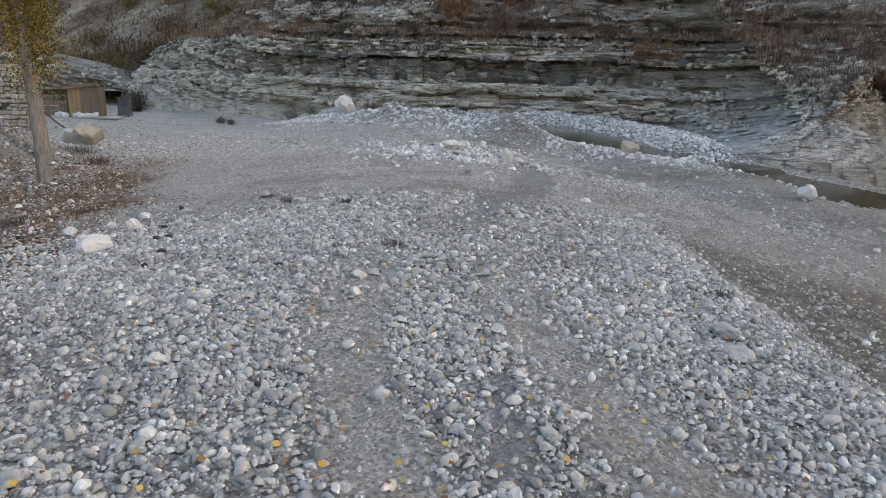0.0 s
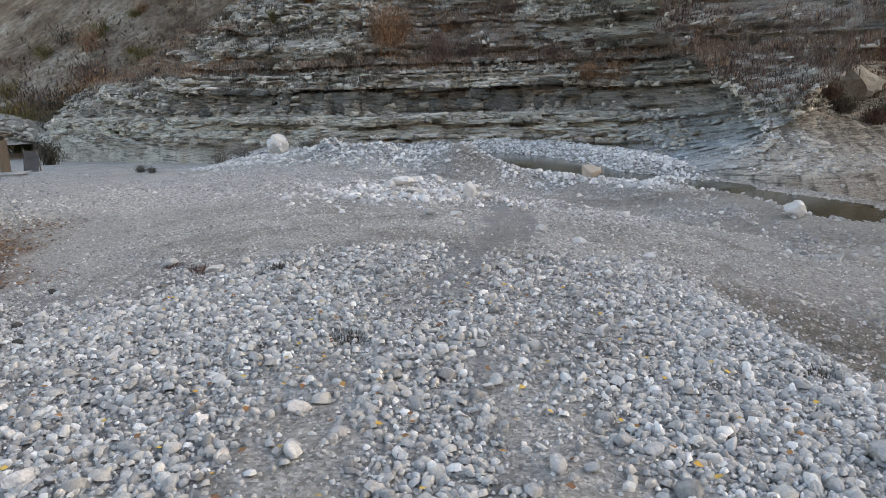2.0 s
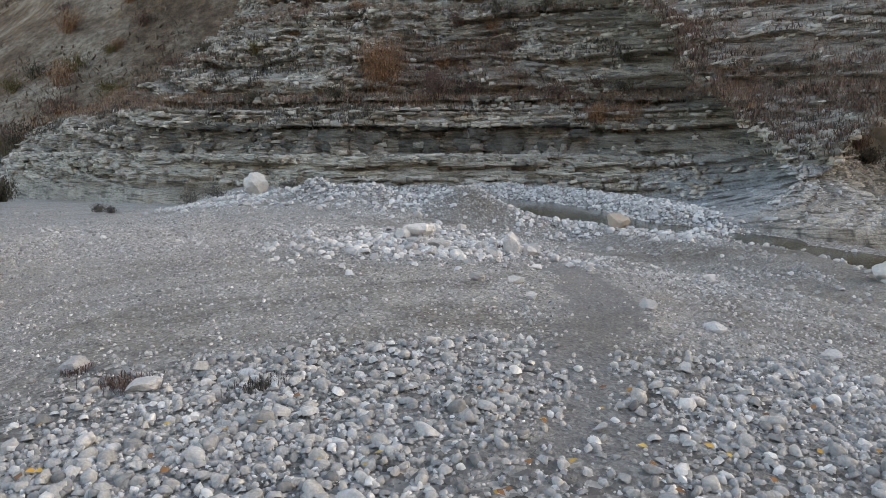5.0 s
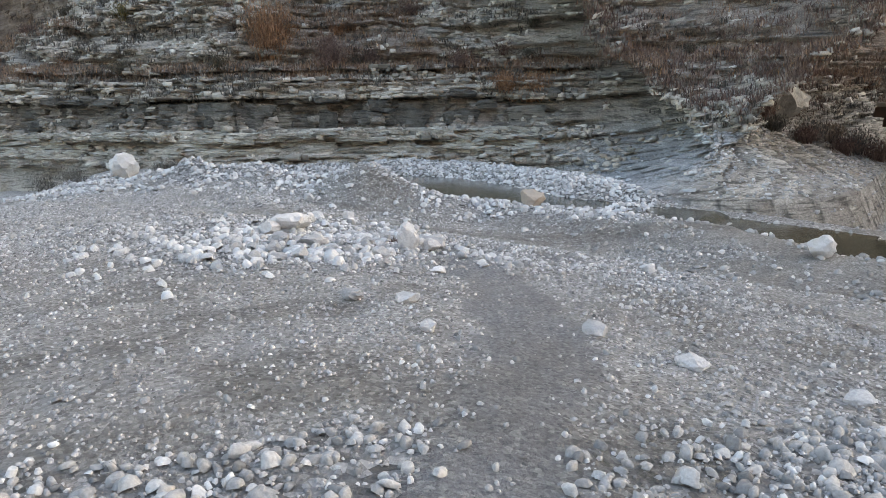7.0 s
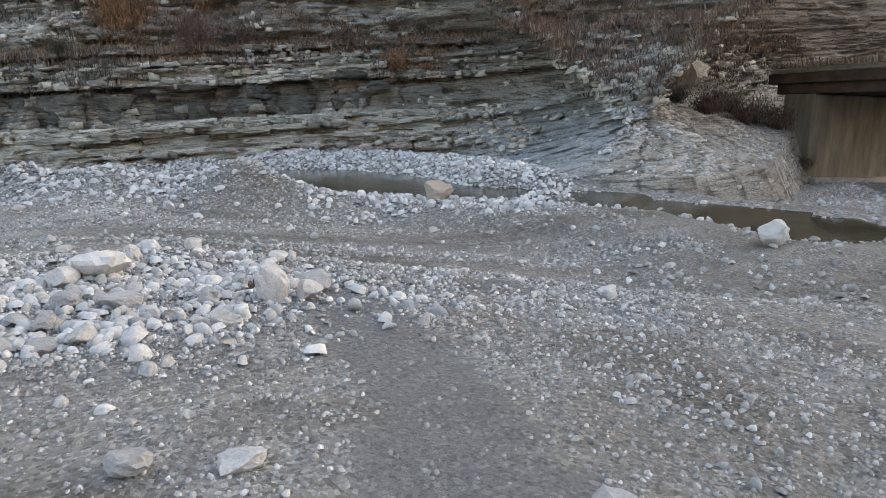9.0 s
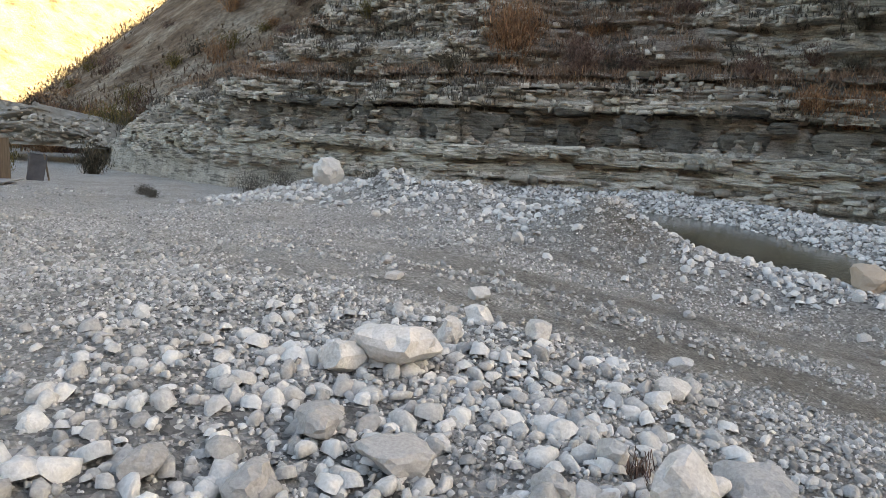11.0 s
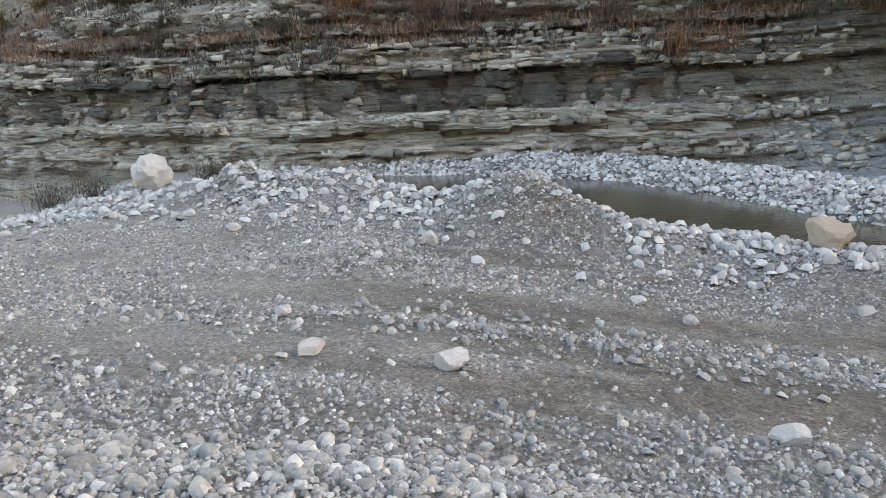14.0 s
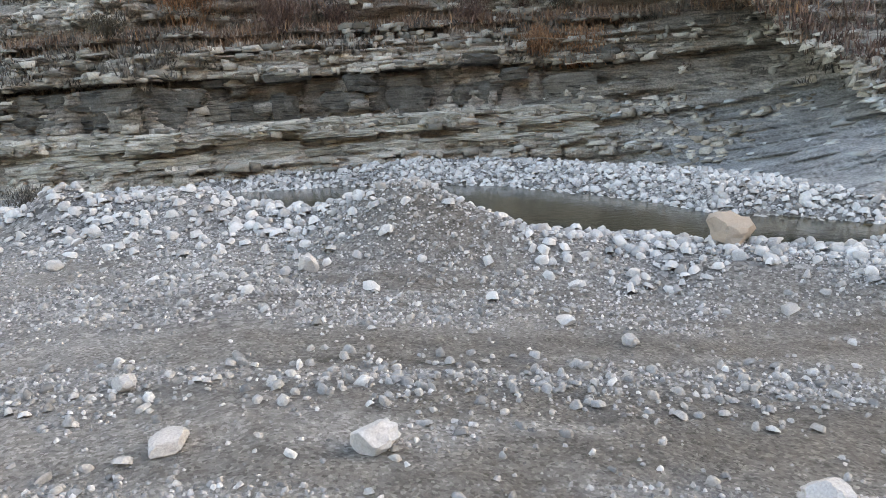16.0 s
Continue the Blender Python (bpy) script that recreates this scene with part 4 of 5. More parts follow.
lone_stone("boulder", -4.65, 32.9, 0.95, 0.85, 1.0, boulder_mat, "white limestone boulder on the spoil heap", "boulder", 301, 20)
lone_stone("boulder", 6.6, 24.35, 0.72, 0.55, 0.5, brown_mat, "brown rounded boulder beside the stream", "boulder", 302, 10)
lone_stone("flat_stone", 0.2, 16.45, 0.5, 0.42, 0.3, boulder_mat, "large flat pale stone on the bank", "stone", 303, -10)
lone_stone("upright_stone", 1.44, 15.2, 0.3, 0.26, 0.36, bigstone_mat, "pale angular stone beside a dark hollow", "stone", 304, 30)
lone_stone("boulder", 9.7, 17.9, 0.6, 0.5, 0.5, bigstone_mat, "pale stone at the water's edge", "boulder", 305, 40)
lone_stone("boulder", -10.1, 19.7, 0.9, 0.7, 0.75, brown_mat, "yellowish boulder at the foot of the rubble slope", "boulder", 306, 15)
lone_stone("boulder", -10.9, 20.3, 0.8, 0.7, 0.6, bigstone_mat, "pale boulder beside the yellowish one", "boulder", 307, 50)
for k, (px, py, w, h) in enumerate([(-4.05, 8.85, 0.26, 0.22), (-4.1, 7.85, 0.42, 0.26), (-4.5, 9.1, 0.22, 0.14), (-5.0, 9.05, 0.24, 0.14), (-4.15, 9.45, 0.2, 0.13), (-4.4, 8.25, 0.26, 0.16), (-2.1, 9.95, 0.22, 0.1), (-2.75, 10.6, 0.2, 0.1),
                                   (2.5, 5.6, 0.3, 0.17), (2.35, 5.0, 0.26, 0.14), (-1.9, 4.3, 0.16, 0.1), (-2.0, 5.6, 0.17, 0.1)]):
    lone_stone("stone", px, py, w, w * 0.8, h, boulder_mat if k < 6 else bigstone_mat, "white stone lying among smaller rubble" if k < 6 else "pale grey stone lying among smaller rubble", "stone", 320 + k, 37 * k, group="larger loose stones")
for k, (px, py, w, h) in enumerate([(0.47, 20.4, 0.3, 0.2), (-0.55, 20.75, 0.28, 0.13), (-0.83, 21.9, 0.2, 0.13), (0.95, 25.0, 0.26, 0.26), (3.2, 21.9, 0.2, 0.13), (2.9, 22.5, 0.22, 0.1), (2.47, 19.3, 0.26, 0.16), (-1.9, 26.5, 0.22, 0.16),
                                   (0.88, 11.9, 0.15, 0.1), (2.42, 11.3, 0.22, 0.1), (0.5, 12.7, 0.2, 0.1), (0.88, 12.55, 0.2, 0.1), (2.0, 11.8, 0.22, 0.1), (3.2, 10.8, 0.18, 0.1), (4.5, 15.2, 0.24, 0.16), (5.3, 16.6, 0.3, 0.22),
                                   (0.04, 15.5, 0.26, 0.15), (0.4, 15.3, 0.34, 0.16), (-0.04, 15.0, 0.22, 0.14), (-0.42, 15.0, 0.2, 0.13), (1.02, 14.55, 0.24, 0.15), (1.7, 15.25, 0.3, 0.18), (1.85, 15.65, 0.42, 0.18), (0.98, 15.25, 0.18, 0.14),
                                   (-0.05, 16.3, 0.26, 0.2), (0.45, 16.95, 0.22, 0.2), (1.25, 15.6, 0.16, 0.16), (-0.02, 14.5, 0.22, 0.12), (0.22, 14.5, 0.2, 0.13), (1.0, 17.1, 0.22, 0.14), (0.6, 17.5, 0.24, 0.16), (1.7, 16.6, 0.22, 0.14)]):
    lone_stone("stone", px, py, w, w * 0.78, h, bigstone_mat, "pale grey angular stone on the ground", "stone", 360 + k, 53 * k, group="larger loose stones")
for k, (px, py, w) in enumerate([(-3.62, 8.78, 0.1), (-3.5, 8.22, 0.12), (-3.37, 8.28, 0.1), (-3.1, 7.4, 0.1), (-3.07, 6.9, 0.11), (-3.83, 9.95, 0.11)]):
    lone_stone("dark_clod", px, py, w, w * 0.9, w * 0.6, dark_stone_mat, "black lump of dried dung on the gravel", "clod", 420 + k, 61 * k, 0.15, "black clods")


# ---- brush, tufts and trees ----
def blades(n, place, length, width, lean, seed, drop=0.0):
    """Thin upright blades (two triangles each) from rows of places; lean in radians spread."""
    r = np.random.RandomState(seed)
    az, tilt = r.uniform(0, 2 * np.pi, n), np.abs(r.randn(n)) * lean
    d = np.stack([np.cos(az) * np.sin(tilt), np.sin(az) * np.sin(tilt), np.cos(tilt)], -1)
    side = np.stack([-np.sin(az + r.randn(n)), np.cos(az + r.randn(n)), 0 * az], -1) * (width * r.uniform(0.6, 1.3, n))[:, None]
    L = (length * r.uniform(0.55, 1.15, n))[:, None]
    mid = place + d * L * 0.55 + np.array([0, 0, 0.02])
    tip = place + d * L + np.array([0, 0, -drop]) * L
    v = np.stack([place - side, place + side, mid + side * 0.7, mid - side * 0.7, tip], 1)
    k = np.arange(n)[:, None] * 5
    f = np.concatenate([k + [0, 1, 2], k + [0, 2, 3], k + [3, 2, 4]])
    return v.reshape(-1, 3), f


def bush_mesh(name, radius, height, n, seed, material, twig=0.012):
    """A leafless or rusty bush: stems fan out of one root and fork into fine twigs."""
    r = np.random.RandomState(seed)
    ns = max(10, n // 22)
    az, tilt = r.uniform(0, 2 * np.pi, ns), r.uniform(0.05, 0.95, ns) * np.arctan2(radius, height * 0.8)
    d = np.stack([np.cos(az) * np.sin(tilt), np.sin(az) * np.sin(tilt), np.cos(tilt)], -1)
    ln = height * r.uniform(0.7, 1.0, ns)
    v1, f1 = [], []
    for i in range(ns):
        p = r.randn(3) * radius * 0.12 * np.array([1, 1, 0])
        e = p + d[i] * ln[i]
        s = np.cross(d[i], r.randn(3))
        s = s / np.linalg.norm(s) * twig * 1.6
        b = len(v1) * 1
        v1 += [p - s, p + s, e]
        f1.append([b, b + 1, b + 2])
    n = int(n * 1.7)
    pick = r.randint(0, ns, n)
    t = r.uniform(0.25, 0.95, n)
    at = d[pick] * (ln[pick] * t)[:, None] + r.randn(n, 3) * np.array([radius, radius, height * 0.6]) * 0.24
    at[:, 2] = np.abs(at[:, 2])
    v2, f2 = blades(n, at, height * 0.13, twig * 0.8, 1.0, seed + 1)
    v = np.concatenate([np.array(v1), v2])
    f = np.concatenate([np.array(f1), f2 + len(v1)])
    return v, f


def bush(name, place, radius, height, n, seed, material, label, category="shrub", group="", twig=0.012):
    ob = mesh_object(name, *bush_mesh(name, radius, height, n, seed, material, twig), material)
    ob.matrix_basis = pose(*place, 0, 0, (seed * 47) % 360)
    return tagged(ob, label, category, group)


def cliff_place(x, z):
    """The point of the cliff's main face at that x and height."""
    j = np.argmin(np.abs(CX - x) * 1.0 + np.abs(CZ - z) * 1.5 + 100 * ((CY < 30) | (CX < -24)))
    return Vector((CX.ravel()[j], CY.ravel()[j], CZ.ravel()[j]))


def set_on(p, dz=-0.08):
    return (p.x, p.y, p.z + dz)


bush("shrub", set_on(cliff_place(0.5, 3.7)), 1.5, 2.6, 2600, 501, rust_mat, "rust orange leafless shrub on the cliff terrace", group="cliff shrubs", twig=0.014)
bush("shrub", set_on(cliff_place(11.2, 1.9)), 1.7, 1.3, 3000, 502, rust_mat, "wide reddish brown shrub over the dark ledge", group="cliff shrubs", twig=0.014)
bush("shrub", set_on(cliff_place(9.8, 2.3)), 1.0, 0.9, 1400, 503, rust_mat, "reddish brown shrub on the cliff ledge", group="cliff shrubs")
bush("shrub", set_on(cliff_place(3.0, 3.4)), 1.1, 1.4, 1500, 504, twig_mat, "purple brown bare shrub on the cliff terrace", group="cliff shrubs")
bush("shrub", set_on(cliff_place(8.3, 3.4)), 0.9, 0.9, 1000, 505, twig_mat, "purple brown bare shrub on the cliff terrace", group="cliff shrubs")
bush("shrub", set_on(cliff_place(-6.0, 6.0)), 0.7, 0.9, 700, 506, olive_brush_mat, "small orange yellow shrub high on the cliff", group="cliff shrubs")
rb = np.random.RandomState(77)
for k in range(46):
    px, pz = rb.uniform(-13, 22), rb.choice([rb.uniform(3.3, 4.0), rb.uniform(4, 9.5), rb.uniform(8, 12)])
    p = cliff_place(px, pz)
    s = rb.uniform(0.35, 0.95)
    bush("shrub", set_on(p), s, s * rb.uniform(0.6, 1.0), int(500 + 500 * s), 520 + k, [twig_mat, rust_mat, dark_brush_mat][k % 3],
         ["purple brown bare shrub rooted in the cliff", "rusty brown shrub rooted in the cliff", "dark grey brown shrub rooted in the cliff"][k % 3], group="cliff shrubs")


def cliff_tufts(name, n, rows, seed, material, label, length, need=None, width=0.014, spread_by=0.2):
    r = np.random.RandomState(seed)
    i = r.randint(np.searchsorted(S, ARC[3]), np.searchsorted(S, ARC[17]), n)
    j = r.randint(*[int(np.searchsorted(ROWS_V, v)) for v in rows], n)
    if need is not None:
        keep = r.rand(n) < need[i, j]
        i, j = i[keep], j[keep]
    at = np.repeat(np.stack([CX[i, j], CY[i, j], CZ[i, j] - 0.02], -1), 22, 0)
    at = at + r.randn(len(at), 3) * np.array([spread_by, spread_by * 0.7, 0.03])
    ob = mesh_object(name, *blades(len(at), at, length, width, 0.75, seed + 1), material)
    return tagged(ob, label, "grass", kind="stuff")


cliff_tufts("dry_grass", 8000, (5.5, 13.5), 601, grass_mat, "dry pinkish brown grass on the cliff ledges", 0.24, np.clip(grassy * 1.3, 0.03, 1))
cliff_tufts("scrub", 11000, (5.2, 13.5), 603, scrub_mat, "grey brown low scrub in the cracks of the cliff", 0.26, np.clip(0.3 + 1.8 * N2.fbm(Sg * 0.5, Z * 0.9, 3), 0, 1), 0.02, 0.15)
cliff_tufts("dry_grass", 4200, (7.5, 10.3), 605, terrace_grass_mat, "rust coloured grass along the cliff terrace", 0.3, np.clip(grassy * 1.5 * (0.3 + smooth01(-0.1, 0.2, N3.fbm(Sg * 0.5, Z, 3))), 0, 1), 0.012, 0.24)

cliff_tufts("scrub", 9000, (4.5, 13.0), 607, twig_mat, "brown dry scrub on the slope over the slab", 0.3, slabness * smooth01(0.8, 2.2, Z) * smooth01(-0.25, 0.2, N1.fbm(Sg * 0.35, Z * 0.6, 3)), 0.016, 0.22)

# broken blocks standing out of the beds
BOX_V = np.array([(-1, -1, -1), (1, -1, -1), (1, 1, -1), (-1, 1, -1), (-1, -1, 1), (1, -1, 1), (1, 1, 1), (-1, 1, 1)], float) / 2
BOX_F = np.array([(0, 3, 2, 1), (4, 5, 6, 7), (0, 1, 5, 4), (1, 2, 6, 5), (2, 3, 7, 6), (3, 0, 4, 7)])


def block_points(n, i, j, size, r, rough=0.22, proud=0.2):
    v = BOX_V[None] + r.uniform(-rough, rough, (n, 8, 3))
    v[:, 4:, :2] *= r.uniform(0.75, 1.0, (n, 1, 1))
    v = v * size[:, None]
    dip = np.arctan(0.2) * slabness[i, 0] + r.randn(n) * 0.06
    ax = np.stack([NY[i] * np.cos(dip), -NX[i] * np.cos(dip), np.sin(dip)], -1)
    ay = np.stack([NX[i], NY[i], 0 * dip], -1)
    az = np.cross(ax, ay)
    p = v[..., :1] * ax[:, None] + v[..., 1:2] * ay[:, None] + v[..., 2:] * az[:, None]
    at = np.stack([CX[i, j], CY[i, j], CZ[i, j]], -1) + ay * (size[:, 1] * (0.5 - proud))[:, None]
    return p, at


def cliff_blocks(name, n, arcs, rows, lo, hi, seed, material, label, need):
    r = np.random.RandomState(seed)
    i = r.randint(np.searchsorted(S, ARC[arcs[0]]), np.searchsorted(S, ARC[arcs[1]]), n)
    j = r.randint(*[int(np.searchsorted(ROWS_V, v)) for v in rows], n)
    keep = r.rand(n) < need[i, j]
    i, j = i[keep], j[keep]
    n = len(i)
    size = np.array(lo) + (np.array(hi) - np.array(lo)) * r.rand(n, 3) ** 1.8
    p, at = block_points(n, i, j, size, r)
    f = (BOX_F[None] + (np.arange(n) * 8)[:, None, None]).reshape(-1, 4)
    return tagged(mesh_object(name, (p + at[:, None]).reshape(-1, 3), f, material), label, "rock", kind="stuff")


bare = np.clip(1 - grassy, 0, 1)
cliff_blocks("rock_blocks", 7000, (3, 10), (1.2, 7.5), (0.1, 0.12, 0.05), (0.55, 0.34, 0.2), 911, block_mat, "broken slabs standing out of the bedded cliff", np.clip(hard * 1.2, 0.1, 1))
cliff_blocks("rock_blocks", 26000, (3, 13), (7.5, 13.6), (0.07, 0.1, 0.04), (0.42, 0.36, 0.17), 913, block_mat, "broken slabs scattered over the upper cliff", np.clip(0.2 + hard * bare, 0, 1) * (1 - 0.6 * slabness))
cliff_blocks("rock_blocks", 200, (9, 14), (1.5, 6.0), (0.1, 0.15, 0.04), (0.5, 0.4, 0.12), 915, slab_block_mat, "blue grey tilted slabs by the stream", np.clip(hard, 0.1, 1))
cliff_blocks("rock_blocks", 8000, (10, 17), (5.0, 13.6), (0.08, 0.12, 0.05), (0.6, 0.45, 0.24), 917, block_mat, "broken rock over the slab", np.clip(0.2 + hard * bare, 0, 1))
# the pale ledge and the dark blocks over it, piece by piece
rl = np.random.RandomState(921)
BLOCKS = []
for k in range(12):
    bm = bmesh.new()
    bmesh.ops.create_cube(bm, size=1)
    bmesh.ops.subdivide_edges(bm, edges=list(bm.edges), cuts=3, use_grid_fill=True)
    for p in bm.verts:
        p.co *= 1 - 0.22 * max(0.0, p.co.length - 0.6)
        q = p.co + Vector((k * 9.1, 0, 0))
        p.co += Vector((noise.noise(q * 2.1), noise.noise(q * 2.3 + Vector((7, 0, 0))), noise.noise(q * 1.9 + Vector((0, 7, 0))))) * 0.24
        p.co.y += 0.1 * noise.noise(Vector((q.x * 2, 0, q.z * 9)))
    pair = []
    for material in (ledge_mat, dark_block_mat):
        me = bpy.data.meshes.new("rock_block")
        bm.to_mesh(me)
        me.materials.append(material)
        pair.append(me)
    bm.free()
    BLOCKS.append(pair)


def bed_course(z, height, lo, hi, kind, depth, gap=0.1, stretch=(4, 9)):
    s = ARC[stretch[0]] + rl.rand()
    while s < ARC[stretch[1]] - 0.6:
        w = rl.uniform(lo, hi)
        if rl.rand() > gap:
            i = int(np.searchsorted(S, s + w / 2))
            zz = z + 0.25 * float(N1.fbm(S[i] * 0.12, z * 0.05, 3)) * float(smooth01(0.2, 2.0, z))
            j = int(np.argmin(np.abs(CZ[i, :140] - zz)))
            h = height * rl.uniform(0.75, 1.15)
            base = np.median(np.stack([CX[i - 3:i + 4, j], CY[i - 3:i + 4, j]]), axis=1)
            ob = new("rock_block", BLOCKS[rl.randint(12)][kind])
            ob.parent = cliff
            turn = math.degrees(math.atan2(-NX[i], NY[i])) + rl.uniform(-9, 9)
            inset = depth * (rl.uniform(0.1, 0.38) if kind == 0 else rl.uniform(0.1, 0.5))
            ob.matrix_basis = pose(base[0] + NX[i] * inset, base[1] + NY[i] * inset, zz + rl.uniform(-0.07, 0.07), rl.uniform(-6, 6), rl.uniform(-4, 4), turn) @ Matrix.Diagonal((w * rl.uniform(1.0, 1.25), depth * rl.uniform(0.8, 1.3), h * rl.uniform(0.9, 1.4), 1))
        s += w


bed_course(0.7, 0.2, 0.3, 0.8, 0, 0.55, 0.04)
bed_course(0.48, 0.22, 0.4, 1.2, 0, 0.5, 0.06)
bed_course(0.26, 0.2, 0.4, 1.3, 0, 0.45, 0.12)
bed_course(0.02, 0.22, 0.5, 1.4, 0, 0.4, 0.2)
# courses in the recess, its shade put into their dark block colour
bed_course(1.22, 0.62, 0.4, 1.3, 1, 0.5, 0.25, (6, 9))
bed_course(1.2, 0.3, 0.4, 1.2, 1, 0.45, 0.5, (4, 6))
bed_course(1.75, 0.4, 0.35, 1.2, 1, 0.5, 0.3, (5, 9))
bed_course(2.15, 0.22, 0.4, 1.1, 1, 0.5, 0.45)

# dark scrub along the foot of the cliff behind the spoil heap
for k, (px, py, s) in enumerate([(-7.3, 33.6, 0.9), (-6.4, 33.9, 0.75), (-3.6, 34.2, 0.7), (-2.8, 34.3, 0.5), (-2.2, 33.8, 0.4), (-0.8, 31.6, 0.35), (-0.1, 30.9, 0.4), (-10.6, 33.2, 0.4), (-9.9, 32.4, 0.3)]):
    z = float(land(np.array(px), np.array(py)))
    bush("scrub_bush", (px, py, z - 0.03), s, s * 0.9, 700, 640 + k, scrub_mat, "dark leafless scrub at the foot of the cliff", group="foot scrub", twig=0.008)
# brush on the shaded hillside and the valley mouth
rh = np.random.RandomState(88)
for k in range(120):
    px, py = (rh.uniform(-78, -29), rh.uniform(62, 125)) if k < 70 else (rh.uniform(-52, -27), rh.uniform(66, 88))
    z = float(shade_height(np.array(px), np.array(py)))
    s = rh.uniform(1.5, 4.0)
    bush("brush", (px, py, z - 0.3), s, s * rh.uniform(0.7, 1.1), 520, 660 + k, [olive_brush_mat, dark_brush_mat, twig_mat, rust_mat][k % 4],
         ["olive brown bush on the shaded hillside", "dark bush on the shaded hillside", "purple brown bush on the shaded hillside", "rust brown bush on the shaded hillside"][k % 4], "bush", "hillside brush", 0.05)
for k, (px, py, s) in enumerate([(-26, 57.5, 2.6), (-28, 60, 3.2), (-25, 59, 3.0), (-19.6, 44.5, 1.3), (-22.5, 42, 1.2), (-25.5, 41, 1.8), (-28, 43, 2.0), (-30, 62, 3.6), (-34, 52, 2.8)]):
    z = float(land(np.array(px), np.array(py)))
    bush("brush", (px, py, z - 0.1), s * 0.8, s * 1.15, 1300, 740 + k, [dark_brush_mat, olive_brush_mat, dark_brush_mat][k % 3], "dark tangled bush at the mouth of the side valley", "bush", "valley brush", 0.022)
r = np.random.RandomState(89)
n = 7000
hx, hy_ = r.uniform(-190, -24, n), r.uniform(66, 246, n)
hz_ = shade_height(hx, hy_)
keep = N2.fbm(hx * 0.04, hy_ * 0.04, 3) + 0.3 * r.rand(n) > 0.08
at = np.repeat(np.stack([hx, hy_, hz_ - 0.1], -1)[keep], 14, 0)
at = at + r.randn(len(at), 3) * np.array([1.3, 1.3, 0.45])
tagged(mesh_object("hillside_scrub", *blades(len(at), at, 0.9, 0.11, 1.5, 90), hill_scrub_mat), "brown leafless scrub covering the shaded hillside", "scrub", kind="stuff")
for k in range(9):
    px, py = -118 - 6.5 * k + rh.uniform(-2, 2), 152 + rh.uniform(-6, 10)
    bush("brush", (px, py, GL(px, py) - 0.1), 4.0, 6.0, 1500, 760 + k, poplar_leaf_mat, "yellow autumn tree in the sunlit valley", "tree", "valley trees", 0.12)
# weeds in the yard
for k, (px, py, s) in enumerate([(-2.25, 10.15, 0.24), (-1.33, 9.75, 0.2), (-2.7, 10.55, 0.14), (-0.5, 7.25, 0.2), (1.3, 15.65, 0.2), (2.9, 6.9, 0.16), (-5.6, 10.6, 0.3), (-6.4, 9.9, 0.35), (-8.0, 15.9, 0.5), (-9.0, 16.9, 0.55)]):
    z = float(land(np.array(px), np.array(py)))
    n = int(900 * s + 120)
    rw = np.random.RandomState(770 + k)
    at = np.stack([rw.randn(n) * s * 0.42, rw.randn(n) * s * 0.3, np.full(n, -0.01)], -1)
    weed = mesh_object("weed", *blades(n, at, s * 0.42, 0.003, 0.8, 780 + k, 0.15), scrub_mat if k % 2 else twig_mat)
    weed.matrix_basis = pose(px, py, z, 0, 0, 40 * k)
    tagged(weed, "low dark withered weed in the gravel", "weed", "yard weeds", "stuff")


def leaf_quads(n, at, size, seed, flat=False):
    r = np.random.RandomState(seed)
    R = turns(n, r, 0.35 if flat else 1.6)
    shape = np.array([(-0.5, 0, 0), (-0.1, -0.42, 0.06), (0.5, 0, -0.03), (-0.1, 0.42, 0.08)])
    v = np.einsum("nij,vj->nvi", R, shape) * (size * r.uniform(0.7, 1.25, n))[:, None, None] + at[:, None]
    return v.reshape(-1, 3), np.arange(n * 4).reshape(n, 4)


r = np.random.RandomState(90)
n = 330
lx, ly = np.clip(r.randn(n) * 1.5 - 0.3, -5.5, 3), r.uniform(2, 9.5, n)
at = np.stack([lx, ly, land(lx, ly) + 0.05], -1)
tagged(mesh_object("fallen_leaves", *leaf_quads(n, at, 0.045, 91, True), fallen_mat), "yellow and brown fallen leaves scattered on the stones", "leaves", kind="stuff")
n = 9000
lx, ly = r.uniform(-11, -3, n), r.uniform(6.5, 17, n)
keep = r.rand(n) < litter_zone(lx, ly)
lx, ly = lx[keep], ly[keep]
at = np.stack([lx, ly, land(lx, ly) + 0.02], -1)
litter_mat = leaf_material("leaf_litter", [(0, (0.07, 0.04, 0.025)), (0.5, (0.17, 0.09, 0.05)), (0.85, (0.3, 0.17, 0.09)), (1, (0.42, 0.3, 0.18))], 0)
tagged(mesh_object("leaf_litter", *leaf_quads(len(lx), at, 0.07, 92, True), litter_mat), "reddish brown leaf litter under the poplars", "leaves", kind="stuff")


def tube(points, radii, sides=9):
    pts = [Vector(p) for p in points]
    vs, fs = [], []
    for i, (p, rad) in enumerate(zip(pts, radii)):
        d = (pts[min(i + 1, len(pts) - 1)] - pts[max(i - 1, 0)]).normalized()
        a = d.orthogonal().normalized()
        b = d.cross(a)
        for k in range(sides):
            w = 2 * math.pi * k / sides
            vs.append(p + (a * math.cos(w) + b * math.sin(w)) * rad)
    for i in range(len(pts) - 1):
        for k in range(sides):
            fs.append((i * sides + k, i * sides + (k + 1) % sides, (i + 1) * sides + (k + 1) % sides, (i + 1) * sides + k))
    return vs, fs


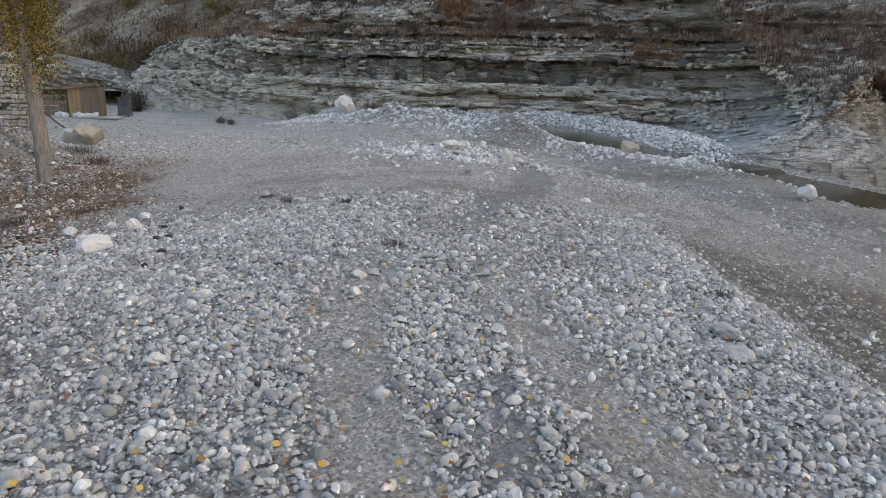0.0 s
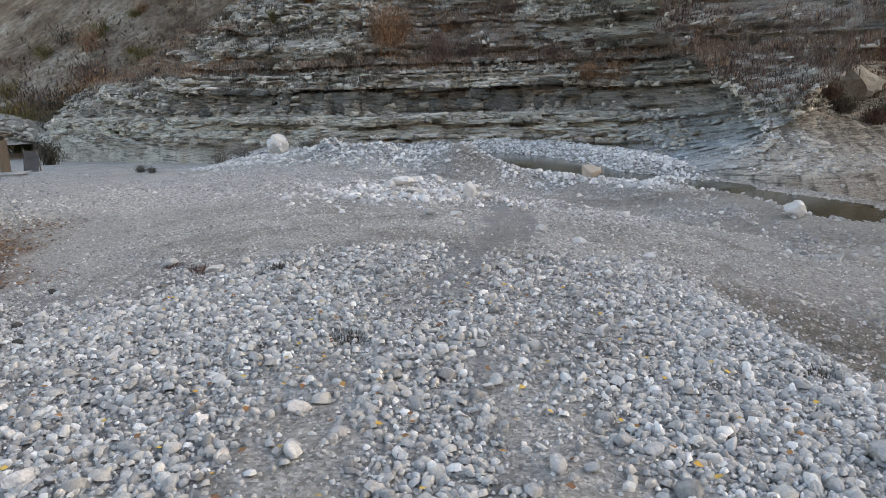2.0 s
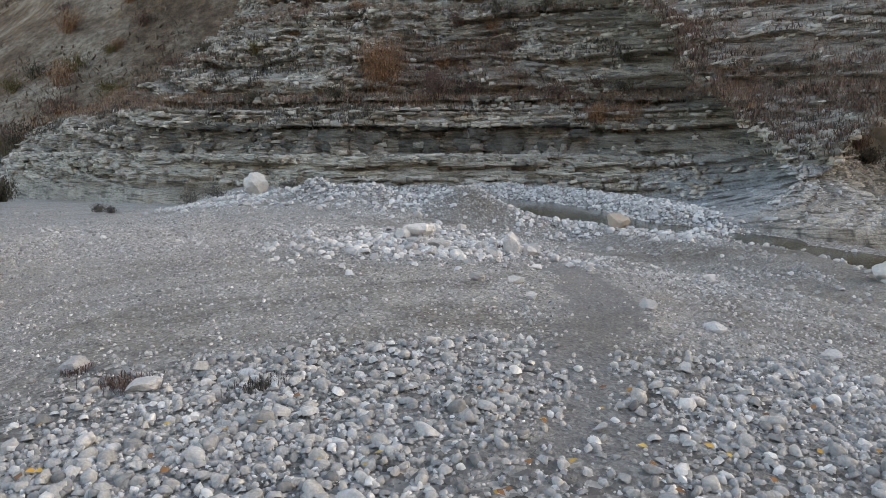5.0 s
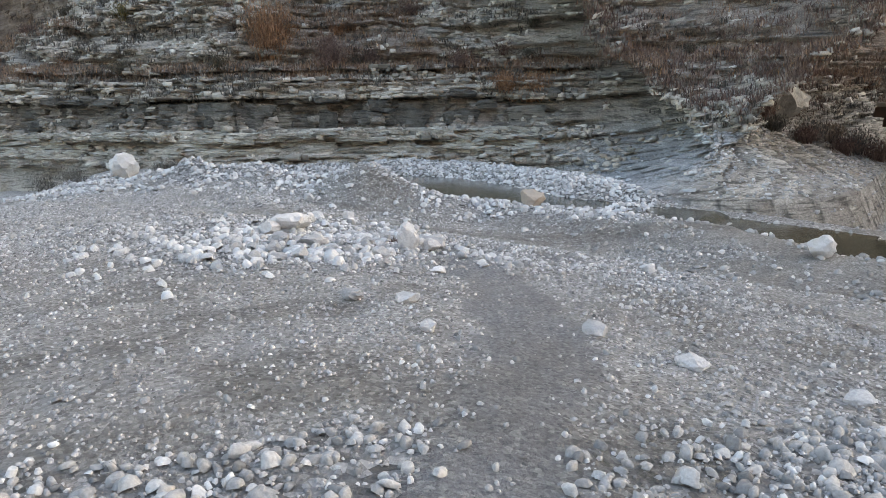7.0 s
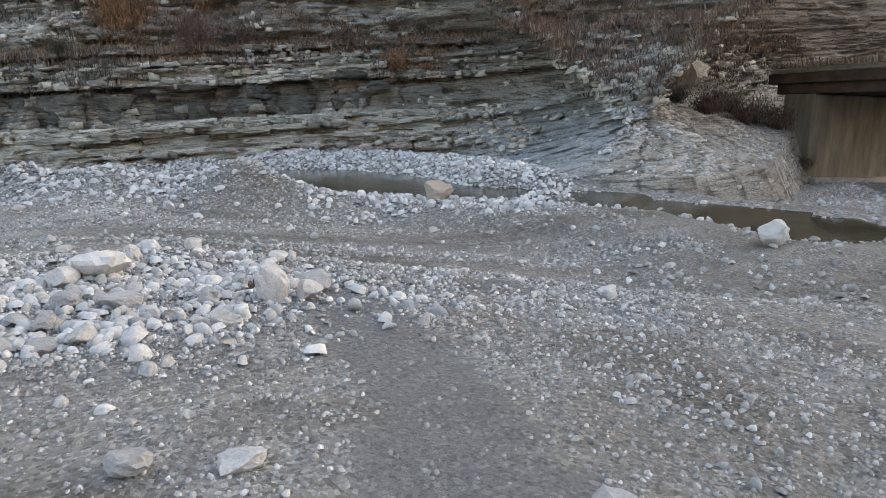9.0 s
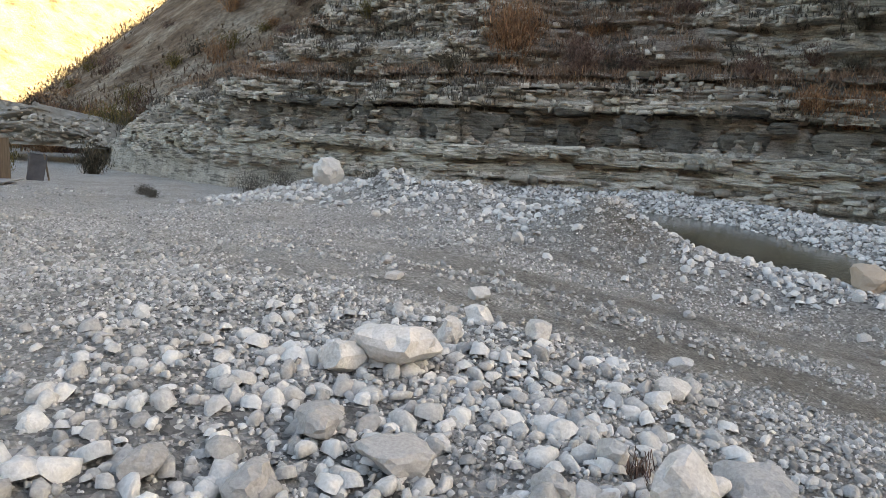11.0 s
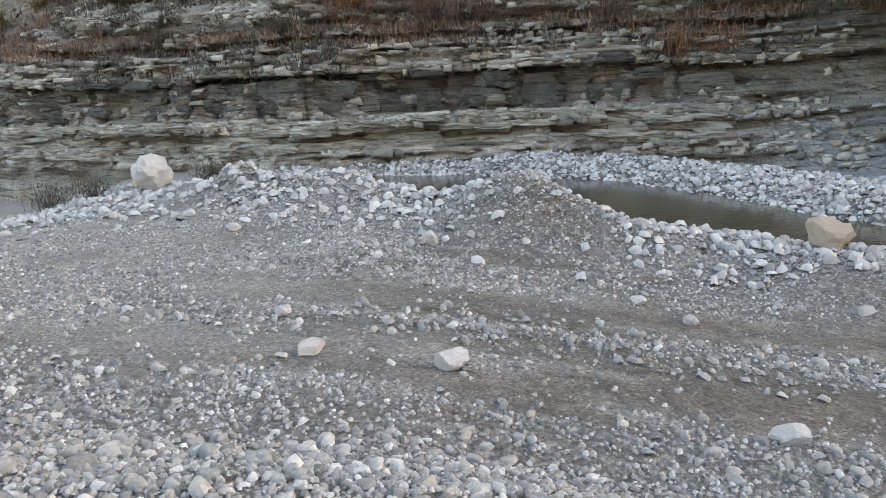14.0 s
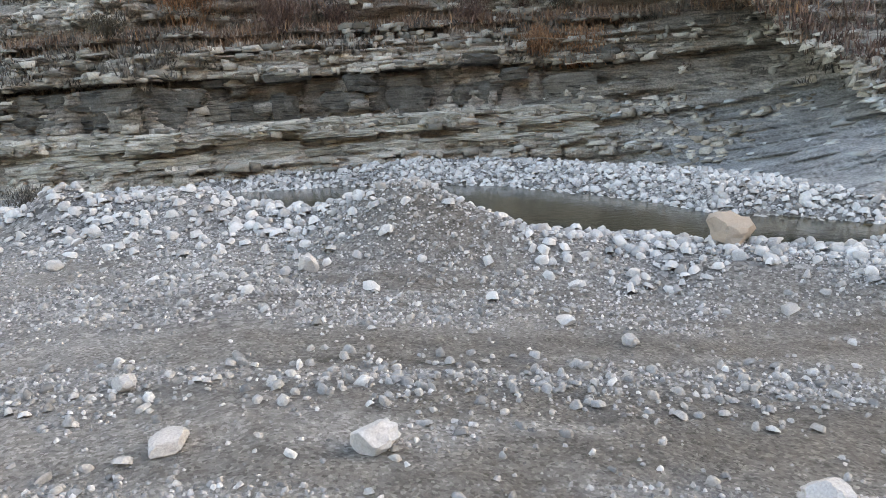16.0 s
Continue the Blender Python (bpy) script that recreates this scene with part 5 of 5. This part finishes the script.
def poplar(x, y, height, girth, lean, seed, label):
    z = float(land(np.array(x), np.array(y)))
    tree = thing("poplar_tree", (x, y, z - 0.1), label, "tree", "poplars beside the track")
    r = np.random.RandomState(seed)
    h = np.linspace(0, 1, 22)
    wob = np.cumsum(r.randn(22, 2) * 0.03, 0) * h[:, None]
    line = [(lean[0] * t + w[0], lean[1] * t + w[1], t * height) for t, w in zip(h, wob)]
    rad = [girth * (1.35 - 0.35 * min(1, t * 12)) * (1 - 0.8 * t) * (1 + 0.05 * r.randn()) for t in h]
    mesh_object("trunk", *tube(line, rad, 12), bark_mat, True, tree)
    tips = []
    for k in range(34):
        t = r.uniform(0.16, 0.92)
        i = t * 21
        p0 = Vector(line[int(i)]).lerp(Vector(line[min(21, int(i) + 1)]), i % 1)
        az, up = r.uniform(0, 2 * np.pi), r.uniform(1.15, 1.4)
        ln = r.uniform(1.0, 2.4) * (1.15 - t * 0.6)
        pts = [p0 + Vector((math.cos(az) * math.cos(up + 0.12 * q), math.sin(az) * math.cos(up + 0.12 * q), math.sin(up))) * ln * q / 4 for q in range(5)]
        mesh_object("limb", *tube(pts, [girth * 0.28 * (1 - 0.2 * q) * (1.1 - t * 0.6) for q in range(5)], 5), bark_mat, True, tree)
        tips += [(np.array(pts[1]), np.array(pts[4]))] * 1
    n = 26000
    pick = r.randint(0, len(tips), n)
    t = r.rand(n) ** 0.8
    a, b = np.array([q[0] for q in tips])[pick], np.array([q[1] for q in tips])[pick]
    at = a + (b - a) * t[:, None] * 1.15 + r.randn(n, 3) * np.array([0.24, 0.24, 0.38])
    at = at[at[:, 2] > 1.7]
    mesh_object("crown", *leaf_quads(len(at), at, 0.046, seed + 1), poplar_leaf_mat, False, tree)
    return tree


poplar(-7.75, 13.3, 9.5, 0.1, (-0.35, 0.1), 801, "slim poplar with grey bark and thinning yellow green leaves")
poplar(-9.1, 15.7, 9.0, 0.135, (-0.2, 0.0), 802, "thicker forked poplar with thinning olive leaves")


# ---- the ruin, the pole, the shed and its fence ----
def stone_wall(x0, x1, y, zb, height, depth, seed, label, slope_to=None, hole=None):
    wall = thing("stone_wall", (x0, y, zb), label, "wall")
    r = random.Random(seed)
    boxed("core", (x1 - x0 - 0.1, depth * 0.7, height - 0.15), ((x1 - x0) / 2, depth / 2, (height - 0.15) / 2), wallstone_mat, wall, 0.02)
    z = 0.0
    while z < height:
        h = r.uniform(0.1, 0.19)
        x = r.uniform(-0.05, 0.0)
        while x < x1 - x0:
            w = r.uniform(0.15, 0.42)
            top = height if slope_to is None else height + (slope_to - height) * (1 - x / (x1 - x0))
            if z < top and not (hole and hole[0] < x + w / 2 < hole[1] and hole[2] < z + h / 2 < hole[3]):
                boxed("stone", (w - 0.02, 0.22, h - 0.015), (x + w / 2, r.uniform(-0.02, 0.03), z + h / 2), wallstone_mat, wall, 0.03, (0, r.uniform(-6, 6), 0), jitter=0.03)
            x += w
        z += h
    return wall


ruin = stone_wall(-18.35, -14.81, 25.17, GL(-14.81, 25.17) - 0.15, 2.6, 0.5, 5, "rough mortared stone wall of a ruined hut with a small hole", 1.5, (2.4, 2.64, 0.9, 1.14))
boxed("window_hole", (0.26, 0.03, 0.24), (2.52, -0.02, 1.02), dark_brush_mat, ruin, 0.004, label="small dark window opening")

pole = thing("pole", (-14.69, 24.69, GL(-14.69, 24.69) - 0.1), "thin wooden pole standing against the stone wall", "pole")
mesh_object("shaft", *tube([(0, 0, 0), (0.01, 0, 0.9), (-0.02, 0, 2.1), (0.0, 0, 3.3)], [0.035, 0.033, 0.03, 0.025], 8), wood_mat, True, pole)
stick = thing("leaning_stick", (-14.39, 25.05, GL(-14.39, 25.05)), "dark stick leaning towards the ground", "stick")
mesh_object("shaft", *tube([(-0.1, 0, 0.75), (0.5, -0.1, 0.3), (1.0, -0.2, 0.0)], [0.03, 0.03, 0.025], 7), deck_mat, True, stick)

sz0 = GL(-18.48, 36.28)
shed = thing("wooden_shed", (-19.28, 35.88, sz0 - 0.04), "small lean-to shed of weathered and yellow planks", "shed")
for k in range(7):
    w = 1.25 / 7
    boxed("plank", (w - 0.012, 0.025, 1.0 + 0.03 * k + random.uniform(-0.02, 0.02)), (w * (k + 0.5), 0.0, 0.53 + 0.015 * k), gold_wood_mat if k in (0, 1, 2) else wood_mat, shed, 0.004)
for k in range(6):
    boxed("side_plank", (0.025, 0.2, 1.1), (1.27, 0.12 + 0.21 * k, 0.57), wood_mat, shed, 0.004)
    boxed("side_plank", (0.025, 0.2, 0.98), (-0.02, 0.12 + 0.21 * k, 0.5), wood_mat, shed, 0.004)
boxed("back_wall", (1.25, 0.03, 1.0), (0.63, 1.3, 0.52), wood_mat, shed, 0.004)
boxed("roof", (1.5, 1.65, 0.05), (0.62, 0.6, 1.19), wood_mat, shed, 0.008, (0, -8, 0), label="thin sloping board roof")
boxed("roof_edge", (1.5, 0.05, 0.09), (0.62, -0.23, 1.15), wood_mat, shed, 0.006, (0, -8, 0))
boxed("post", (0.07, 0.07, 1.18), (1.3, -0.03, 0.58), wood_mat, shed, 0.008)
boxed("post", (0.06, 0.06, 1.05), (0.56, -0.04, 0.53), wood_mat, shed, 0.008)

fence = thing("plank_fence", (-22.66, 36.02, GL(-21.16, 36.02) - 0.03), "low broken fence of grey boards beside the shed", "fence")
for k in range(3):
    boxed("board", (2.3, 0.03, 0.16), (1.2, 0.0, 0.12 + 0.19 * k), wood_mat, fence, 0.005, (0, random.uniform(-3, 3), 0))
for k in range(4):
    boxed("post", (0.07, 0.06, 0.75 + 0.12 * (k % 2)), (0.15 + 0.72 * k, 0.05, 0.36), wood_mat, fence, 0.006, (0, random.uniform(-3, 3), 0))

sheet = thing("metal_sheet", (-17.0, 34.36, GL(-17.0, 34.36) + 0.04), "flat dull sheet of metal lying on the ground", "sheet", rz=6)
bm = bmesh.new()
box(bm, (1.55, 0.8, 0.02), (0, 0, 0.02), 0.004, (2, -2, 0))
part("plate", bm, metal_mat, sheet)
boxed("rim", (1.55, 0.03, 0.05), (0, -0.4, 0.02), metal_mat, sheet, 0.004)
plate = thing("dark_board", (-16.93, 36.98, GL(-16.93, 36.98) - 0.02), "dark upright sheet leaning beside the shed", "board", rz=8)
boxed("panel", (0.5, 0.03, 0.75), (0, 0, 0.37), dark_metal_mat, plate, 0.02, (-10, 6, 0), jitter=0.03)
boxed("prop", (0.04, 0.04, 0.8), (0.2, 0.12, 0.36), wood_mat, plate, 0.006, (14, 0, 0))
for k in range(9):
    lone_stone("stone", -19.48 + 0.25 * k + 0.1 * (k % 2), 35.26 - 0.16 * (k % 3), 0.44, 0.36, 0.36 - 0.03 * (k % 4), boulder_mat, "white stone heaped in front of the shed", "stone", 450 + k, 40 * k, group="stones by the shed")

for ob in (shed, fence, sheet, plate):
    ob.scale = (1.2, 0.62, 1.38) if ob is shed else (1.38, 1.38, 1.38)


# pale outcrop at the back of the yard
def outcrop(name, x0, x1, yb, h, seed, material, label):
    u, v = np.meshgrid(np.linspace(0, 1, 110), np.linspace(0, 1, 50), indexing="ij")
    L = Lattice(seed)
    top = h * (0.65 + 0.6 * L.fbm(u * 9, u * 0 + 3, 3)) * smooth01(0, 0.08, u) * smooth01(1, 0.9, u)
    zz = -0.9 + v * (top + 0.4)
    yy = yb + v ** 1.5 * 1.6 + 1.6 * L.fbm(u * 16, v * 6, 5) + 1.5 * L.fbm(u * 4, v, 2)
    xx = x0 + (x1 - x0) * u + 0.3 * L.fbm(u * 20, v * 9, 3)
    back = np.stack([xx[:, -1], yy[:, -1] + 6, zz[:, -1] - 0.6], -1)
    V = np.concatenate([np.stack([xx, yy, zz], -1), back[:, None]], 1)
    ob = mesh_object(name, V.reshape(-1, 3), grid_faces(110, 51), material)
    rs = np.random.RandomState(seed)
    k = rs.randint(0, 110, 1500), rs.randint(4, 50, 1500)
    scatter("rubble", V[k][:, 0], V[k][:, 1], sizes(1500, rs, 0.08, 0.45, 3.5), SMALL, seed, "pale blocks tumbled over the rock bank", block_mat, z=V[k][:, 2])
    return tagged(ob, label, "rock", kind="structure")


outcrop("backdrop_outcrop", -50, -24.5, 54.0, 3.4, 31, pale_rock_mat, "pale eroded rock bank behind the yard")

# ---- dry stone walls of the cliff terrace ----
def terrace_wall(x0, x1, z0, rows_n, seed, label):
    a = cliff_place((x0 + x1) / 2, z0)
    wall = thing("terrace_wall", (x0, a.y - 0.12, a.z - 0.1), label, "wall", "dry stone terrace walls")
    r = random.Random(seed)
    z = 0.0
    for k in range(rows_n):
        h = r.uniform(0.1, 0.16)
        x = r.uniform(-0.1, 0.05)
        while x < x1 - x0 - 0.1 * k:
            w = r.uniform(0.14, 0.36)
            if r.random() > 0.12 + 0.1 * k:
                boxed("stone", (w - 0.01, 0.35, h * r.uniform(0.8, 1.25)), (x + w / 2, r.uniform(-0.12, 0.1) + 0.06 * k, z + h / 2 + r.uniform(-0.02, 0.02)), terrace_mat, wall, 0.025, (r.uniform(-8, 8), r.uniform(-9, 9), r.uniform(-14, 14)), jitter=0.035)
            x += w
        z += h


terrace_wall(4.6, 7.1, 3.05, 4, 61, "collapsing dry stone terrace wall on the cliff")
terrace_wall(-0.4, 0.7, 3.2, 4, 62, "short dry stone wall remnant on the cliff terrace")
terrace_wall(-5.6, -4.4, 3.4, 3, 63, "tumbled dry stones on the cliff terrace")
terrace_wall(9.6, 10.6, 3.3, 4, 64, "short dry stone wall remnant among shrubs")

# ---- bridge over the stream ----
bridge = thing("bridge", (27.3, 31.6, -3.2), "road bridge with a stained ochre concrete abutment", "bridge")
bridge.matrix_basis = pose(27.3, 31.6, -3.2, 0, 5, 0)
boxed("abutment", (7.2, 1.6, 3.7), (3.6, 0.8, 1.85), concrete_mat, bridge, 0.05, label="ochre stained concrete abutment wall")
boxed("footing", (7.8, 2.4, 0.7), (4.0, 0.75, -0.3), grey_concrete_mat, bridge, 0.05, label="grey concrete footing step")
boxed("footing", (2.8, 2.0, 1.6), (7.0, -0.1, -1.2), grey_concrete_mat, bridge, 0.08, (0, 4, 0))
boxed("deck", (7.8, 24.0, 0.45), (3.7, -9.6, 4.38), deck_mat, bridge, 0.04, label="dark underside of the bridge deck")
for k in range(5):
    boxed("beam", (0.42, 23.4, 0.46), (0.3 + 1.72 * k, -9.6, 3.94), deck_mat, bridge, 0.03)
boxed("kerb", (0.5, 24.0, 0.22), (0.1, -9.6, 4.71), grey_concrete_mat, bridge, 0.05)
for k in range(4):
    boxed("apron_block", (1.1, 1.4, 0.8), (0.7 + 1.15 * k, -0.3, -1.0 - 0.06 * k), wallstone_mat, bridge, 0.1, (4, 6, 10 * k), 0.06)
# overgrown road verge on the deck and brush round the abutment
r = np.random.RandomState(95)
n = 5000
at = np.stack([r.uniform(27.0, 28.2, n), r.uniform(11, 33.5, n), np.full(n, 1.62)], -1)
at[:, 2] -= 0.087 * (at[:, 0] - 27.3)
tagged(mesh_object("verge_grass", *blades(n, at, 0.42, 0.02, 0.7, 96, 0.3), grass_mat), "dry grass hanging along the bridge edge", "grass", kind="stuff")


def near_cliff(x, y, z):
    j = np.argmin((CX - x) ** 2 + (CY - y) ** 2 + (CZ - z) ** 2)
    return Vector((CX.ravel()[j], CY.ravel()[j], CZ.ravel()[j]))


for k, (px, py, z, s) in enumerate([(26.6, 32.8, -1.5, 1.6), (26.3, 33.4, 0.0, 1.7), (26.0, 34.2, 1.0, 1.6), (25.0, 33.0, -0.6, 1.3), (24.4, 33.6, 0.8, 1.5), (25.6, 35.2, 2.0, 1.6), (23.2, 33.2, 0.6, 1.2), (22.0, 33.4, 1.6, 1.2), (26.9, 32.2, -2.8, 0.9), (20.6, 32.0, 1.8, 1.1), (22.6, 35.2, 2.8, 1.3), (24.2, 36.4, 3.0, 1.5)]):
    p = near_cliff(px, py, z)
    bush("shrub", set_on(p), s * 0.75, s * 0.7, 1000, 830 + k, [twig_mat, scrub_mat, hill_scrub_mat][k % 3], "dark reddish brown brush beside the bridge abutment", group="bridge brush", twig=0.018)
p = near_cliff(22.5, 34.5, 2.6)
lone = lone_stone("outcrop", 22.5, 34.5, 3.4, 2.4, 2.2, pale_rock_mat, "pale rounded rock outcrop above the bridge", "rock", 471, 10)
lone.location.z = p.z + 0.3


def cliff_rubble(n, arcs, rows, lo, hi, seed, label):
    """Loose stones lying on the slope of the cliff's grid."""
    rs = np.random.RandomState(seed)
    i = rs.randint(np.searchsorted(S, ARC[arcs[0]]), np.searchsorted(S, ARC[arcs[1]]), n)
    j = rs.randint(int(np.searchsorted(ROWS_V, rows[0])), int(np.searchsorted(ROWS_V, rows[1])), n)
    scatter("rubble", CX[i, j], CY[i, j], sizes(n, rs, lo, hi, 3.0), SMALL, seed, label, z=CZ[i, j])


cliff_rubble(3500, (12, 16), (0.5, 6.0), 0.03, 0.13, 981, "pale rubble on the slope between slab and bridge")
